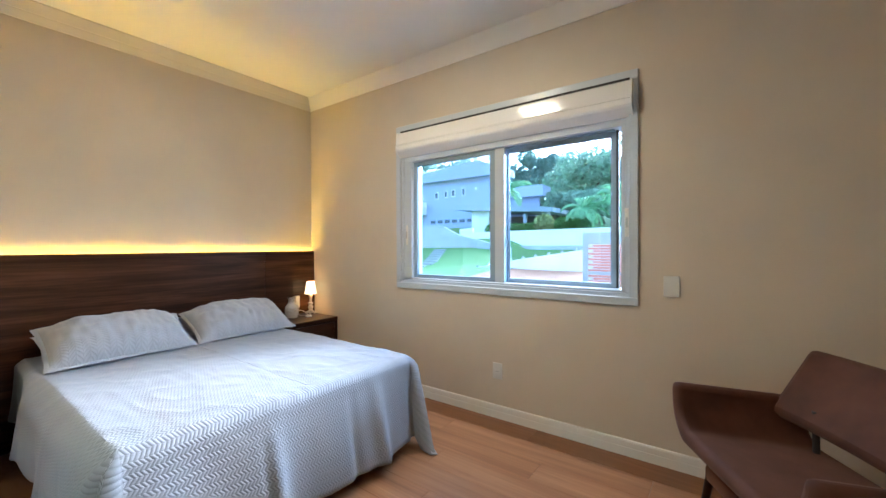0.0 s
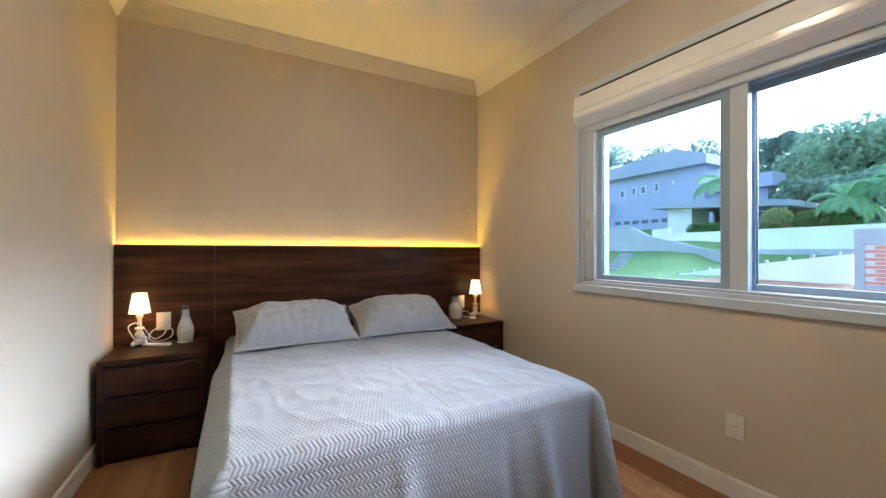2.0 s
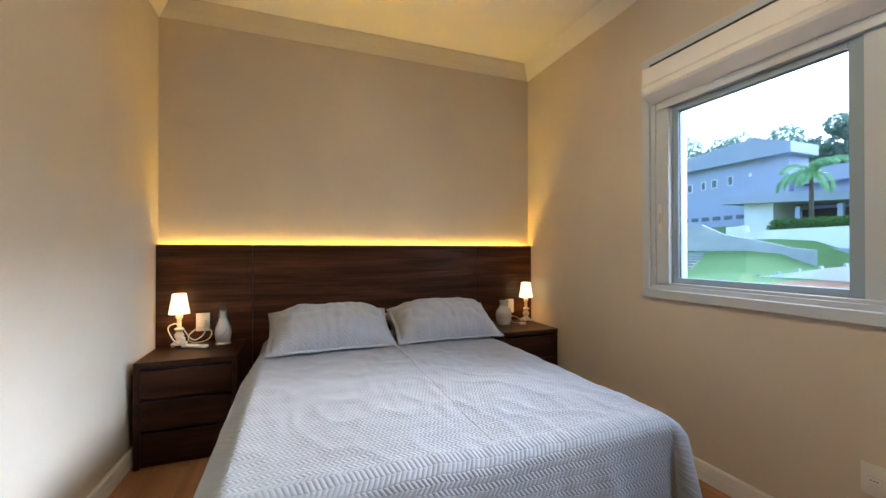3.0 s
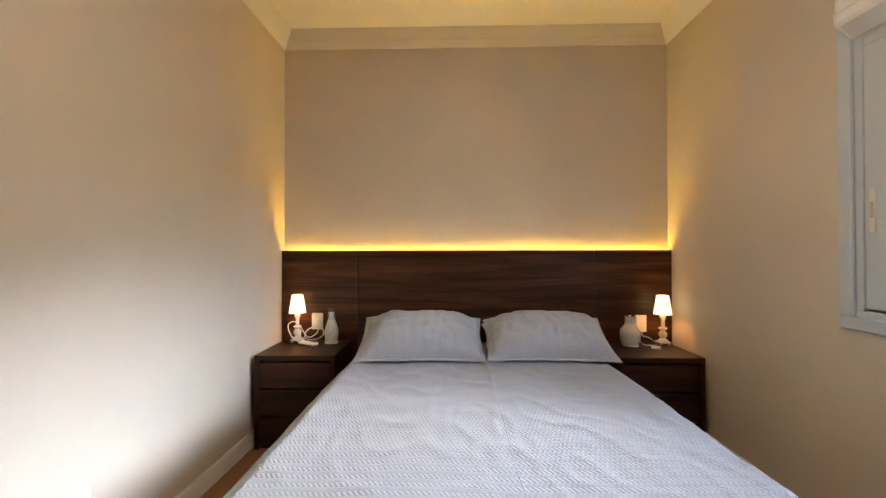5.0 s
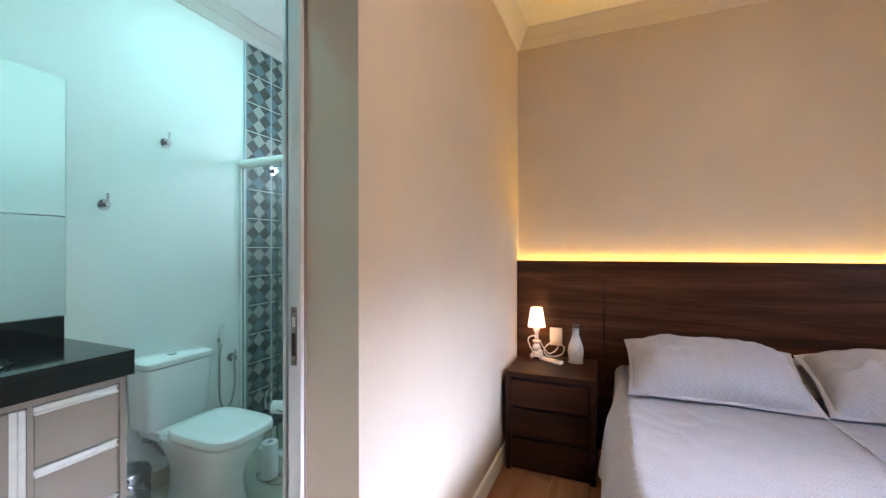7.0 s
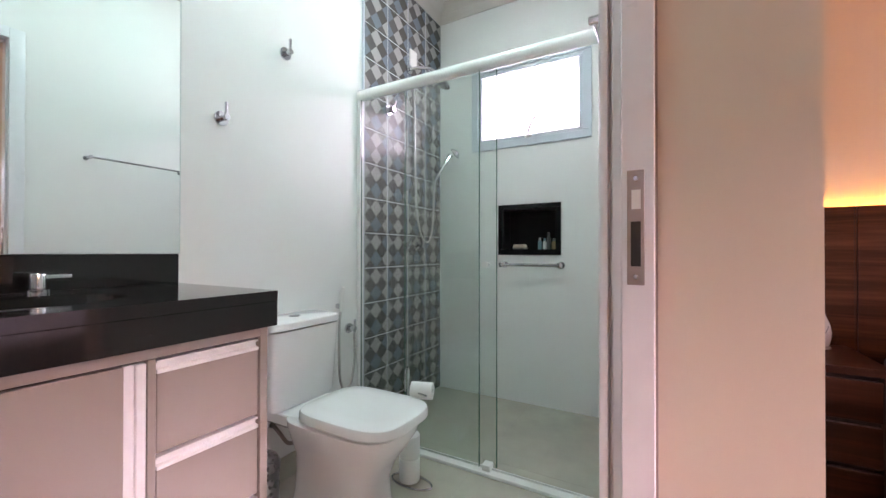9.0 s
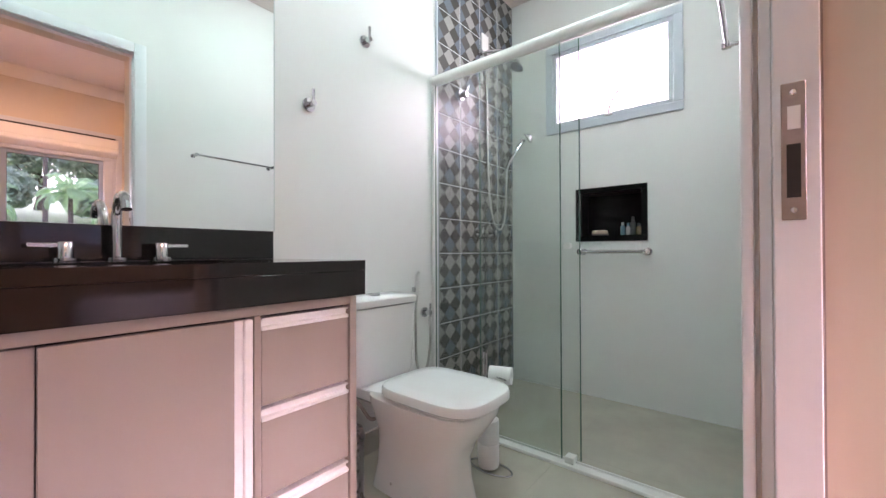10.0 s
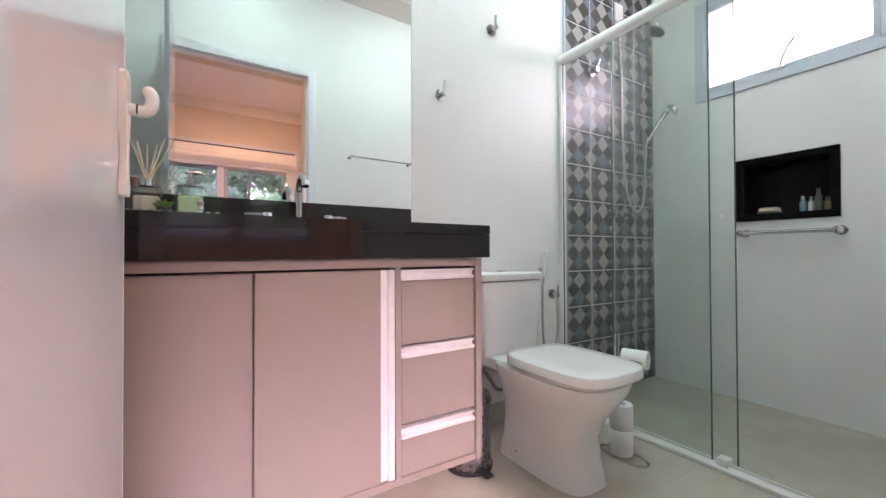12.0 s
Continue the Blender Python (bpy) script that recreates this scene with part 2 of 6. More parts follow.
def add_lathe(bm, profile, seg=28, centre=(0, 0, 0)):
    """Turned form round z from rows of (radius, height)."""
    rings = []
    for r, z in profile:
        if r < 1e-5:
            rings.append([bm.verts.new((centre[0], centre[1], centre[2] + z))])
        else:
            rings.append([bm.verts.new((centre[0] + r * math.cos(2 * math.pi * i / seg), centre[1] + r * math.sin(2 * math.pi * i / seg), centre[2] + z)) for i in range(seg)])
    for a, b in zip(rings, rings[1:]):
        for i in range(seg):
            j = (i + 1) % seg
            if len(a) == 1 and len(b) == 1:
                continue
            if len(a) == 1:
                bm.faces.new((a[0], b[j], b[i]))
            elif len(b) == 1:
                bm.faces.new((a[i], a[j], b[0]))
            else:
                bm.faces.new((a[i], a[j], b[j], b[i]))
    return bm


def lathe(profile, seg=28):
    return add_lathe(bmesh.new(), profile, seg)


def add_tube(bm, points, radius, seg=10, caps=True):
    """A round bar along a line of points."""
    pts = [Vector(p) for p in points]
    rings = []
    side = None
    for i, p in enumerate(pts):
        d = (pts[min(i + 1, len(pts) - 1)] - pts[max(i - 1, 0)]).normalized()
        if side is None:
            side = d.orthogonal().normalized()
        side = (side - d * side.dot(d)).normalized()
        up = d.cross(side)
        r = radius[i] if isinstance(radius, (list, tuple)) else radius
        rings.append([bm.verts.new(p + r * (math.cos(2 * math.pi * k / seg) * side + math.sin(2 * math.pi * k / seg) * up)) for k in range(seg)])
    for a, b in zip(rings, rings[1:]):
        for k in range(seg):
            bm.faces.new((a[k], a[(k + 1) % seg], b[(k + 1) % seg], b[k]))
    if caps:
        bm.faces.new(list(reversed(rings[0])))
        bm.faces.new(rings[-1])
    return bm


def tube(points, radius, seg=10):
    return add_tube(bmesh.new(), points, radius, seg)


def curve_points(points, n=8):
    """Smooth points (Catmull-Rom) through a few given ones."""
    p = [Vector(q) for q in points]
    p = [2 * p[0] - p[1]] + p + [2 * p[-1] - p[-2]]
    out = []
    for i in range(1, len(p) - 2):
        for k in range(n):
            t = k / n
            out.append(0.5 * ((2 * p[i]) + (p[i + 1] - p[i - 1]) * t + (2 * p[i - 1] - 5 * p[i] + 4 * p[i + 1] - p[i + 2]) * t * t + (3 * p[i] - p[i - 1] - 3 * p[i + 1] + p[i + 2]) * t ** 3))
    out.append(p[-2])
    return out


def wall_bm(axis, lo, hi, holes=()):
    """A thick wall across the given axis (0: x, 1: y) with openings (u0, u1, z0, z1) cut through."""
    u = 1 - axis
    us = sorted({lo[u], hi[u], *[h[0] for h in holes], *[h[1] for h in holes]})
    zs = sorted({lo[2], hi[2], *[h[2] for h in holes], *[h[3] for h in holes]})
    bm = bmesh.new()
    for u0, u1 in zip(us, us[1:]):
        run = []
        for z0, z1 in zip(zs, zs[1:]):
            cu, cz = (u0 + u1) / 2, (z0 + z1) / 2
            if any(h[0] < cu < h[1] and h[2] < cz < h[3] for h in holes):
                continue
            if run and run[-1][1] == z0:
                run[-1][1] = z1
            else:
                run.append([z0, z1])
        for z0, z1 in run:
            a, b = list(lo), list(hi)
            a[u], b[u], a[2], b[2] = u0, u1, z0, z1
            add_box(bm, a, b)
    return bm


def add_prism(bm, outline, axis, a, b):
    """An outline of (u, v) drawn out along an axis from a to b."""
    def at(u, v, w):
        return {0: (w, u, v), 1: (u, w, v), 2: (u, v, w)}[axis]
    A = [bm.verts.new(at(u, v, a)) for u, v in outline]
    B = [bm.verts.new(at(u, v, b)) for u, v in outline]
    n = len(outline)
    for i in range(n):
        bm.faces.new((A[i], A[(i + 1) % n], B[(i + 1) % n], B[i]))
    bm.faces.new(A)
    bm.faces.new(list(reversed(B)))
    return bm


def prism(outline, axis, a, b):
    return add_prism(bmesh.new(), outline, axis, a, b)


# ---- the setting ----
W, TOP = 2.80, 2.815
structure("wall_west", wall_bm(0, (-0.18, -1.85, -0.1), (0.0, 2.98, TOP), [(-1.36, -0.625, 1.75, 2.27), (-1.165, -0.805, 1.015, 1.295)]), M_WALL, "beige painted wall behind the bed", "wall")
structure("wall_north", wall_bm(1, (0.0, W, -0.1), (5.0, 2.98, TOP), [(1.30, 3.145, 0.945, 2.27)]), M_WALL, "beige painted wall with the window", "wall")
structure("wall_east", wall_bm(0, (5.0, -0.28, -0.1), (5.15, 2.98, TOP)), M_WALL, "plain beige painted end wall", "wall")
SKEW = math.atan2(-0.035, 1.875)
structure("wall_partition_west", prism([(0.0, -0.276), (1.875, -0.276), (1.875, -0.035), (0.0, 0.0)], 2, -0.1, TOP), M_WALL, "beige painted wall beside the bathroom door", "wall")
structure("wall_partition", wall_bm(1, (1.875, -0.276, -0.1), (5.0, -0.035, TOP), [(1.8751, 2.695, -0.1, 2.10)]), M_WALL, "beige painted wall over and beside the bathroom doorway", "wall")
structure("wall_bath_north", wall_bm(1, (0.0, -0.28, 0.0), (3.1, -0.276, TOP), [(1.875, 2.695, 0.0, 2.10)]), M_BATH, "white painted wall beside the bathroom door", "wall")
structure("wall_bath_west", wall_bm(0, (0.0, -1.67, 0.0), (0.004, -0.28, TOP), [(-1.36, -0.625, 1.75, 2.27), (-1.165, -0.805, 1.015, 1.295)]), M_BATH, "white painted shower wall", "wall")
structure("wall_bath_south", wall_bm(1, (0.0, -1.85, -0.1), (3.1, -1.67, TOP)), M_BATH, "white painted bathroom wall", "wall")
structure("wall_bath_east", wall_bm(0, (3.1, -1.85, -0.1), (3.25, -0.28, TOP)), M_BATH, "white painted bathroom end wall", "wall")
structure("ceiling", box((-0.18, -1.85, TOP), (5.15, 2.98, TOP + 0.15)), M_CEIL, "white painted plaster ceiling", "ceiling")
structure("floor_screed", box((0.0, -0.276, -0.1), (5.0, W, -0.012)), M_FLOORBASE, "dark screed under the wooden floor", "floor")


# White moulding's paint darkened to greige, with its shade put into the colour.
M_CROWN = paint("shade_toned_moulding_paint", (0.60, 0.56, 0.51), 0.5, 60, 0.0002, 0.02)


def crown(name, axis, a, b, place, inward, top, low, label, plain_cove=False):
    """Plaster moulding along a wall: two sloping bands with a fine step, or one smooth slope."""
    s = inward
    k = [(0.0, top), (0.088, top), (0.088, top - 0.008), (0.046, top - 0.060), (0.040, top - 0.063), (0.038, top - 0.068), (0.013, low + 0.006), (0.010, low), (0.0, low)]
    if plain_cove:
        k = [(0.0, top), (0.088, top), (0.088, top - 0.008), (0.013, low + 0.006), (0.010, low), (0.0, low)]
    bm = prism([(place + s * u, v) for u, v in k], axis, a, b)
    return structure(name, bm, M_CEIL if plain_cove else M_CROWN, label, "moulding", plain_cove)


CT, CL = TOP, 2.706
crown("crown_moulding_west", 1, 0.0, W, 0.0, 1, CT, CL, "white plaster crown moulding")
for nm, ax, a, b, pl, s in (("crown_moulding_north", 0, 0.0, 5.0, W, -1), ("crown_moulding_partition", 0, 1.875, 5.0, -0.035, 1), ("crown_moulding_bath_south", 0, 0.0, 3.1, -1.67, 1), ("crown_moulding_bath_north", 0, 0.0, 3.1, -0.28, -1)):
    crown(nm, ax, a, b, pl, s, CT, CL, "smooth white plaster cove", "bath" not in nm)
crown("crown_moulding_partition_west", 0, 0.0, 1.877, 0.0, 1, CT, CL, "smooth white plaster cove", True).rotation_euler[2] = SKEW
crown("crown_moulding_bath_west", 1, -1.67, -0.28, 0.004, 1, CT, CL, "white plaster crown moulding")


def skirting(name, axis, a, b, place, inward):
    k = [(0.0, 0.0), (0.016, 0.0), (0.016, 0.052), (0.0145, 0.054), (0.0145, 0.058), (0.016, 0.060), (0.016, 0.088), (0.012, 0.096), (0.0, 0.096)]
    return structure(name, prism([(place + inward * u, v) for u, v in k], axis, a, b), M_TRIM, "white grooved skirting board", "baseboard")


skirting("baseboard_north", 0, 0.0, 5.0, W, -1)
skirting("baseboard_partition", 0, 0.0, 1.875, 0.0, 1).rotation_euler[2] = SKEW
skirting("baseboard_partition_east", 0, 2.695, 5.0, -0.035, 1)
skirting("baseboard_east", 1, -0.035, W, 5.0, -1)

# bathroom floor slabs
bath_floor = structure("bathroom_floor", box((0.0, -1.67, -0.1), (3.1, -0.276, -0.0007)), plain("grout", (0.45, 0.41, 0.345), 0.5), "beige grout under porcelain tiles", "floor")
for i in range(4):
    for j in range(2):
        x0, y0 = 0.0 + i * 0.775, -1.67 + j * 0.697
        part("floor_tile", box((x0 + 0.0005, y0 + 0.0005, -0.003), (x0 + 0.7745, y0 + 0.6965, 0.0)), M_BATHFLOOR, bath_floor, smooth=False)
structure("shower_skirting", box((1.22, -1.67, 0.0), (1.83, -1.661, 0.10)), M_BATHFLOOR, "beige porcelain skirting", "baseboard")
# ---- bedroom: headboard, bed, bedside cabinets ----


def headboard():
    t = thing("headboard", pose(0, 0, 0), "dark walnut wall-to-wall headboard with a glowing top edge", "headboard")
    for name, y0, y1 in (("side_panel", 0.002, 0.560), ("centre_panel", 0.5635, 2.2515), ("side_panel", 2.2545, W - 0.002)):
        part(name, box((0.026, y0, 0.0), (0.050, y1, 1.218), 0.0012, 1), M_HEAD, t, smooth=False)
    part("groove", box((0.026, 0.552, 0.0), (0.0506, 0.5535, 1.2175)), M_DARKGAP, t, smooth=False)
    part("backing", box((0.016, 0.002, 0.0), (0.0255, W - 0.002, 1.170)), M_DARKGAP, t, smooth=False)
    # Unseen blocks added behind the panel seams to stop the strip's light.
    for y in (0.558, 2.253):
        part("seam_light_stop", box((0.016, y - 0.02, 1.1705), (0.0255, y + 0.02, 1.212)), M_DARKGAP, t, smooth=False)
    part("light_strip", box((0.004, 0.04, 1.184), (0.0145, W - 0.04, 1.190)), M_LED, t, "glowing yellow light strip", False)
    return t


headboard()


BED_TOP = 0.573


def seam_line(x):
    return 1.43 + 0.02 * noise.noise(Vector((x * 4, 0, 9)))


def crest(x, y):
    """Height of the bedspread: soft swells, creases and the ridge along its middle seam."""
    z = BED_TOP + 0.009 * noise.noise(Vector((x * 3, y * 3, 1))) + 0.004 * noise.noise(Vector((x * 11, y * 9, 4))) + 0.0022 * noise.noise(Vector((x * 9, y * 30, 7)))
    z += 0.0045 * (1 - abs(noise.noise(Vector((x * 4.0 + y * 1.5, y * 6.5 - x, 21))))) ** 14
    k = (y - seam_line(x)) / 0.010
    return z + 0.007 * math.exp(-k * k) * (0.4 + 0.6 * math.sin(x * 3.0))


def cover_mesh():
    """Bedspread: a flat top with rounded edge and draped sides, with folds growing to the hem."""
    x0, x1, y0, y1 = 0.10, 1.945, 0.672, 2.115
    nx, ny = 120, 104
    bm = bmesh.new()
    uvl = bm.loops.layers.uv.new("uv")
    uv = {}

    def vert(co, u, v):
        w = bm.verts.new(co)
        uv[w] = (u, v)
        return w

    g = [[vert((x0 + (x1 - x0) * i / nx, y0 + (y1 - y0) * j / ny, crest(x0 + (x1 - x0) * i / nx, y0 + (y1 - y0) * j / ny)), y0 + (y1 - y0) * j / ny, x0 + (x1 - x0) * i / nx) for j in range(ny + 1)] for i in range(nx + 1)]
    for i in range(nx):
        for j in range(ny):
            bm.faces.new((g[i][j], g[i + 1][j], g[i + 1][j + 1], g[i][j + 1]))
    rim = []
    for i in range(nx + 1):
        rim.append((g[i][0], -math.pi / 2, i / nx * (x1 - x0)))
    for k in range(1, 12):
        rim.append((g[nx][0], -math.pi / 2 * (1 - k / 12), x1 - x0 + k * 0.012))
    for j in range(ny + 1):
        rim.append((g[nx][j], 0.0, x1 - x0 + 0.14 + j / ny * (y1 - y0)))
    for k in range(1, 12):
        rim.append((g[nx][ny], math.pi / 2 * k / 12, x1 - x0 + 0.14 + y1 - y0 + k * 0.012))
    for i in range(nx, -1, -1):
        rim.append((g[i][ny], math.pi / 2, x1 - x0 + 0.28 + y1 - y0 + (nx - i) / nx * (x1 - x0)))
    last = [r[0] for r in rim]
    R = 0.045
    drop = [0.012, 0.028, 0.045, 0.08, 0.12, 0.17, 0.22, 0.27, 0.32, 0.37, 0.42, 0.47, 0.51, 0.535]
    for d in drop:
        row = []
        for v0, ang, s in rim:
            corner = max(0.0, 1 - abs(abs(ang) - math.pi / 4) / (math.pi / 4)) if 0 < abs(ang) < math.pi / 2 else 0.0
            sidew = min(1.0, abs(ang) / 1.2)
            clear = min(1.0, max(0.0, (v0.co.x - 0.42) / 0.35))
            rr = R + 0.04 * sidew * clear
            out = rr * math.sin(min(1.0, d / rr) * math.pi / 2) + (0.02 if ang > 0 else 0.018) * sidew * clear * math.sin(min(1.0, d / 0.3) * math.pi / 2)
            w = min(1.1, max(0.0, (d - 0.06) / 0.42))
            fold = (1.0 - 0.5 * sidew) * (0.016 * math.sin(s * 11.0 + 1.3 * math.sin(s * 5.1)) + 0.045 * math.exp(-((math.fmod(s + 0.9, 0.62) - 0.3) / 0.045) ** 2) - 0.022 * math.exp(-((math.fmod(s + 0.55, 0.47) - 0.2) / 0.03) ** 2)) * w
            flare = (0.065 - (0.04 if ang > 0 else 0.062) * sidew + (0.03 if ang > 0 else 0.0) * corner) * w
            lift = 0.14 * max(0.0, (abs(ang) - 1.0) / 0.57) * w
            o = out + fold + flare
            tip = 0.13 * corner ** 0.6 * w if ang > 0 else 0.0
            z = v0.co.z - d * (1 - 0.0) + lift * d / 0.46 - (0.11 if ang > 0 else 0.05) * corner ** 0.6 * w + 0.03 * (1 - corner) * (1 - sidew) * w
            row.append(vert((v0.co.x + math.cos(ang) * o + tip, v0.co.y + math.sin(ang) * o - 0.7 * tip, max(0.012, z)), *((v0.co.y, x1 + d) if abs(ang) < 0.8 else (v0.co.y + math.copysign(d, ang), v0.co.x))))
        for i in range(len(rim) - 1):
            q = (last[i], last[i + 1], row[i + 1], row[i])
            if len(set(q)) == 4:
                bm.faces.new(q)
            else:
                bm.faces.new((last[i], row[i + 1], row[i]))
        last = row
    for f in bm.faces:
        for l in f.loops:
            l[uvl].uv = uv[l.vert]
    return bm


def bed():
    t = thing("bed", pose(0, 0, 0), "double bed on a beige upholstered base", "bed")
    part("bed_base", box((0.06, 0.72, 0.07), (1.92, 2.075, 0.32), 0.015), M_BEDBASE, t)
    part("mattress", box((0.06, 0.71, 0.322), (1.925, 2.085, 0.557), 0.04, 3), M_BEDBASE, t)
    for x in (0.2, 1.75):
        for y in (0.80, 2.00):
            part("leg", lathe([(0, 0), (0.022, 0), (0.028, 0.07), (0, 0.07)], 16), M_DARKGAP, t).location = (x, y, 0)
    spread = tagged(new("bedspread", mesh_of("bedspread", cover_mesh(), M_QUILT, True)), "light grey quilted zigzag bedspread draped over the bed", "bedspread")
    sol = spread.modifiers.new("thickness", "SOLIDIFY")
    sol.thickness, sol.offset = 0.006, -1
    seam = [(x, seam_line(x), crest(x, seam_line(x)) - 0.0005) for x in [0.55 + 0.03 * k for k in range(46)]]
    part("centre_seam", tube(seam, 0.0022, 6), M_PILLOW, spread, "raised stitched seam")


bed()


def pillow_bm(w, h, thick, seed):
    bm = bmesh.new()
    uvl = bm.loops.layers.uv.new("uv")
    n, m = 64, 46
    rows = {}
    for side in (1, -1):
        for i in range(n + 1):
            for j in range(m + 1):
                u, v = -1 + 2 * i / n, -1 + 2 * j / m
                ue, ve = min(1.0, abs(u) / 0.93), min(1.0, abs(v) / 0.90)
                e = max(0.0, (1 - ue ** 3.4)) ** 0.7 * max(0.0, (1 - ve ** 2.6)) ** 0.7
                pinch = 1 - 0.045 * (1 - e)
                x = u * w / 2 * (1 - 0.05 * (1 - v * v) * abs(u) ** 5)
                y = v * h / 2 * (1 - 0.05 * (1 - u * u) * abs(v) ** 5)
                y -= 0.045 * abs(u) ** 3 * (0.5 + 0.5 * v) * (1.3 if (u > 0) == (seed % 2 > 0) else 0.8)
                wr = 0.020 * noise.noise(Vector((x * 9, y * 9, seed))) + 0.012 * noise.noise(Vector((x * 22, y * 17, seed + 5))) + 0.010 * (1 - v) * 0.5 * noise.noise(Vector((x * 42, y * 12, seed + 9)))
                z = side * (thick / 2 * e + 0.003) + wr * ((0.3 + 0.7 * e) * (1 if side > 0 else 0.6) if e > 0.02 else 0.3)
                border = i in (0, n) or j in (0, m)
                key = (i, j, 0 if border else side)
                if key not in rows:
                    rows[key] = bm.verts.new((x * pinch, y * pinch, z if not border else 0.006 * noise.noise(Vector((x * 14, y * 14, seed)))))
    for side in (1, -1):
        for i in range(n):
            for j in range(m):
                q = []
                for a, b in ((i, j), (i + 1, j), (i + 1, j + 1), (i, j + 1)):
                    q.append(rows[(a, b, 0 if a in (0, n) or b in (0, m) else side)])
                f = bm.faces.new(q if side > 0 else list(reversed(q)))
                for l in f.loops:
                    l[uvl].uv = (l.vert.co.x, l.vert.co.y)
    return bm


def pillow(m, w, h, thick, seed, label):
    ob = tagged(new("pillow", mesh_of("pillow", pillow_bm(w, h, thick, seed), M_PILLOW, True)), label, "pillow", "pillows on the bed")
    ob.matrix_world = m
    return ob


def leaning(y, x_low, z_low, x_top, z_top, roll=0.0):
    """Pose of a pillow whose lower edge lies at one place and whose upper edge leans back at another."""
    up = (Vector((x_top, 0, z_top)) - Vector((x_low, 0, z_low))).normalized()
    side = Vector((0, 1, 0))
    face = side.cross(up)
    m = Matrix((side, up, face)).transposed().to_4x4()
    c = Vector(((x_low + x_top) / 2, y, (z_low + z_top) / 2))
    return Matrix.Translation(c) @ m @ pose(0, 0, 0, 0, 0, roll)


pillow(leaning(1.050, 0.655, 0.588, 0.25, 0.790, 0.5), 0.79, 0.48, 0.25, 3, "grey quilted pillow leaning on the headboard")
pillow(leaning(1.815, 0.650, 0.586, 0.23, 0.785, -0.5), 0.79, 0.48, 0.25, 8, "grey quilted pillow leaning on the headboard")
pillow(leaning(1.065, 0.47, 0.618, 0.075, 0.71), 0.78, 0.42, 0.12, 13, "plain grey pillow lying behind the front pillow")
pillow(leaning(1.815, 0.47, 0.618, 0.075, 0.71), 0.78, 0.42, 0.12, 17, "plain grey pillow lying behind the front pillow")


def bedside(y0, y1, depth, label):
    t = thing("bedside_cabinet", pose(0.051, y0, 0), label, "bedside cabinet", "bedside cabinets")
    w, h = y1 - y0, 0.575
    part("side_panel", box((0, 0, 0), (depth - 0.004, 0.028, h - 0.03), 0.001, 1), M_STAND, t, smooth=False)
    part("side_panel", box((0, w - 0.028, 0), (depth - 0.004, w, h - 0.03), 0.001, 1), M_STAND, t, smooth=False)
    part("top", box((0, 0, h - 0.0295), (depth, w, h), 0.0015, 1), M_STAND, t, smooth=False)
    part("back_panel", box((0.0, 0.0285, 0.03), (0.012, w - 0.0285, h - 0.0305)), M_STAND, t, smooth=False)
    part("inside", box((0.013, 0.029, 0.03), (depth - 0.045, w - 0.029, h - 0.031)), M_DARKGAP, t, smooth=False)
    zs = (0.035, 0.205, 0.375)
    for z in zs:
        d = part("drawer", box((depth - 0.044, 0.030, z), (depth - 0.010, w - 0.030, z + 0.150), 0.0015, 1), M_STAND, t, smooth=False)
        part("finger_groove", box((depth - 0.044, 0.030, z + 0.1505), (depth - 0.030, w - 0.030, z + 0.168)), M_DARKGAP, d, smooth=False)
    part("plinth", box((0.02, 0.0285, 0.0), (depth - 0.03, w - 0.0285, 0.0295)), M_STAND, t, smooth=False)
    return t


bedside(0.028, 0.523, 0.446, "dark walnut three-drawer bedside cabinet with a lamp on it")
bedside(2.245, 2.735, 0.460, "dark walnut three-drawer bedside cabinet beside the window wall")


# ---- bedroom: window, lamps, small things ----


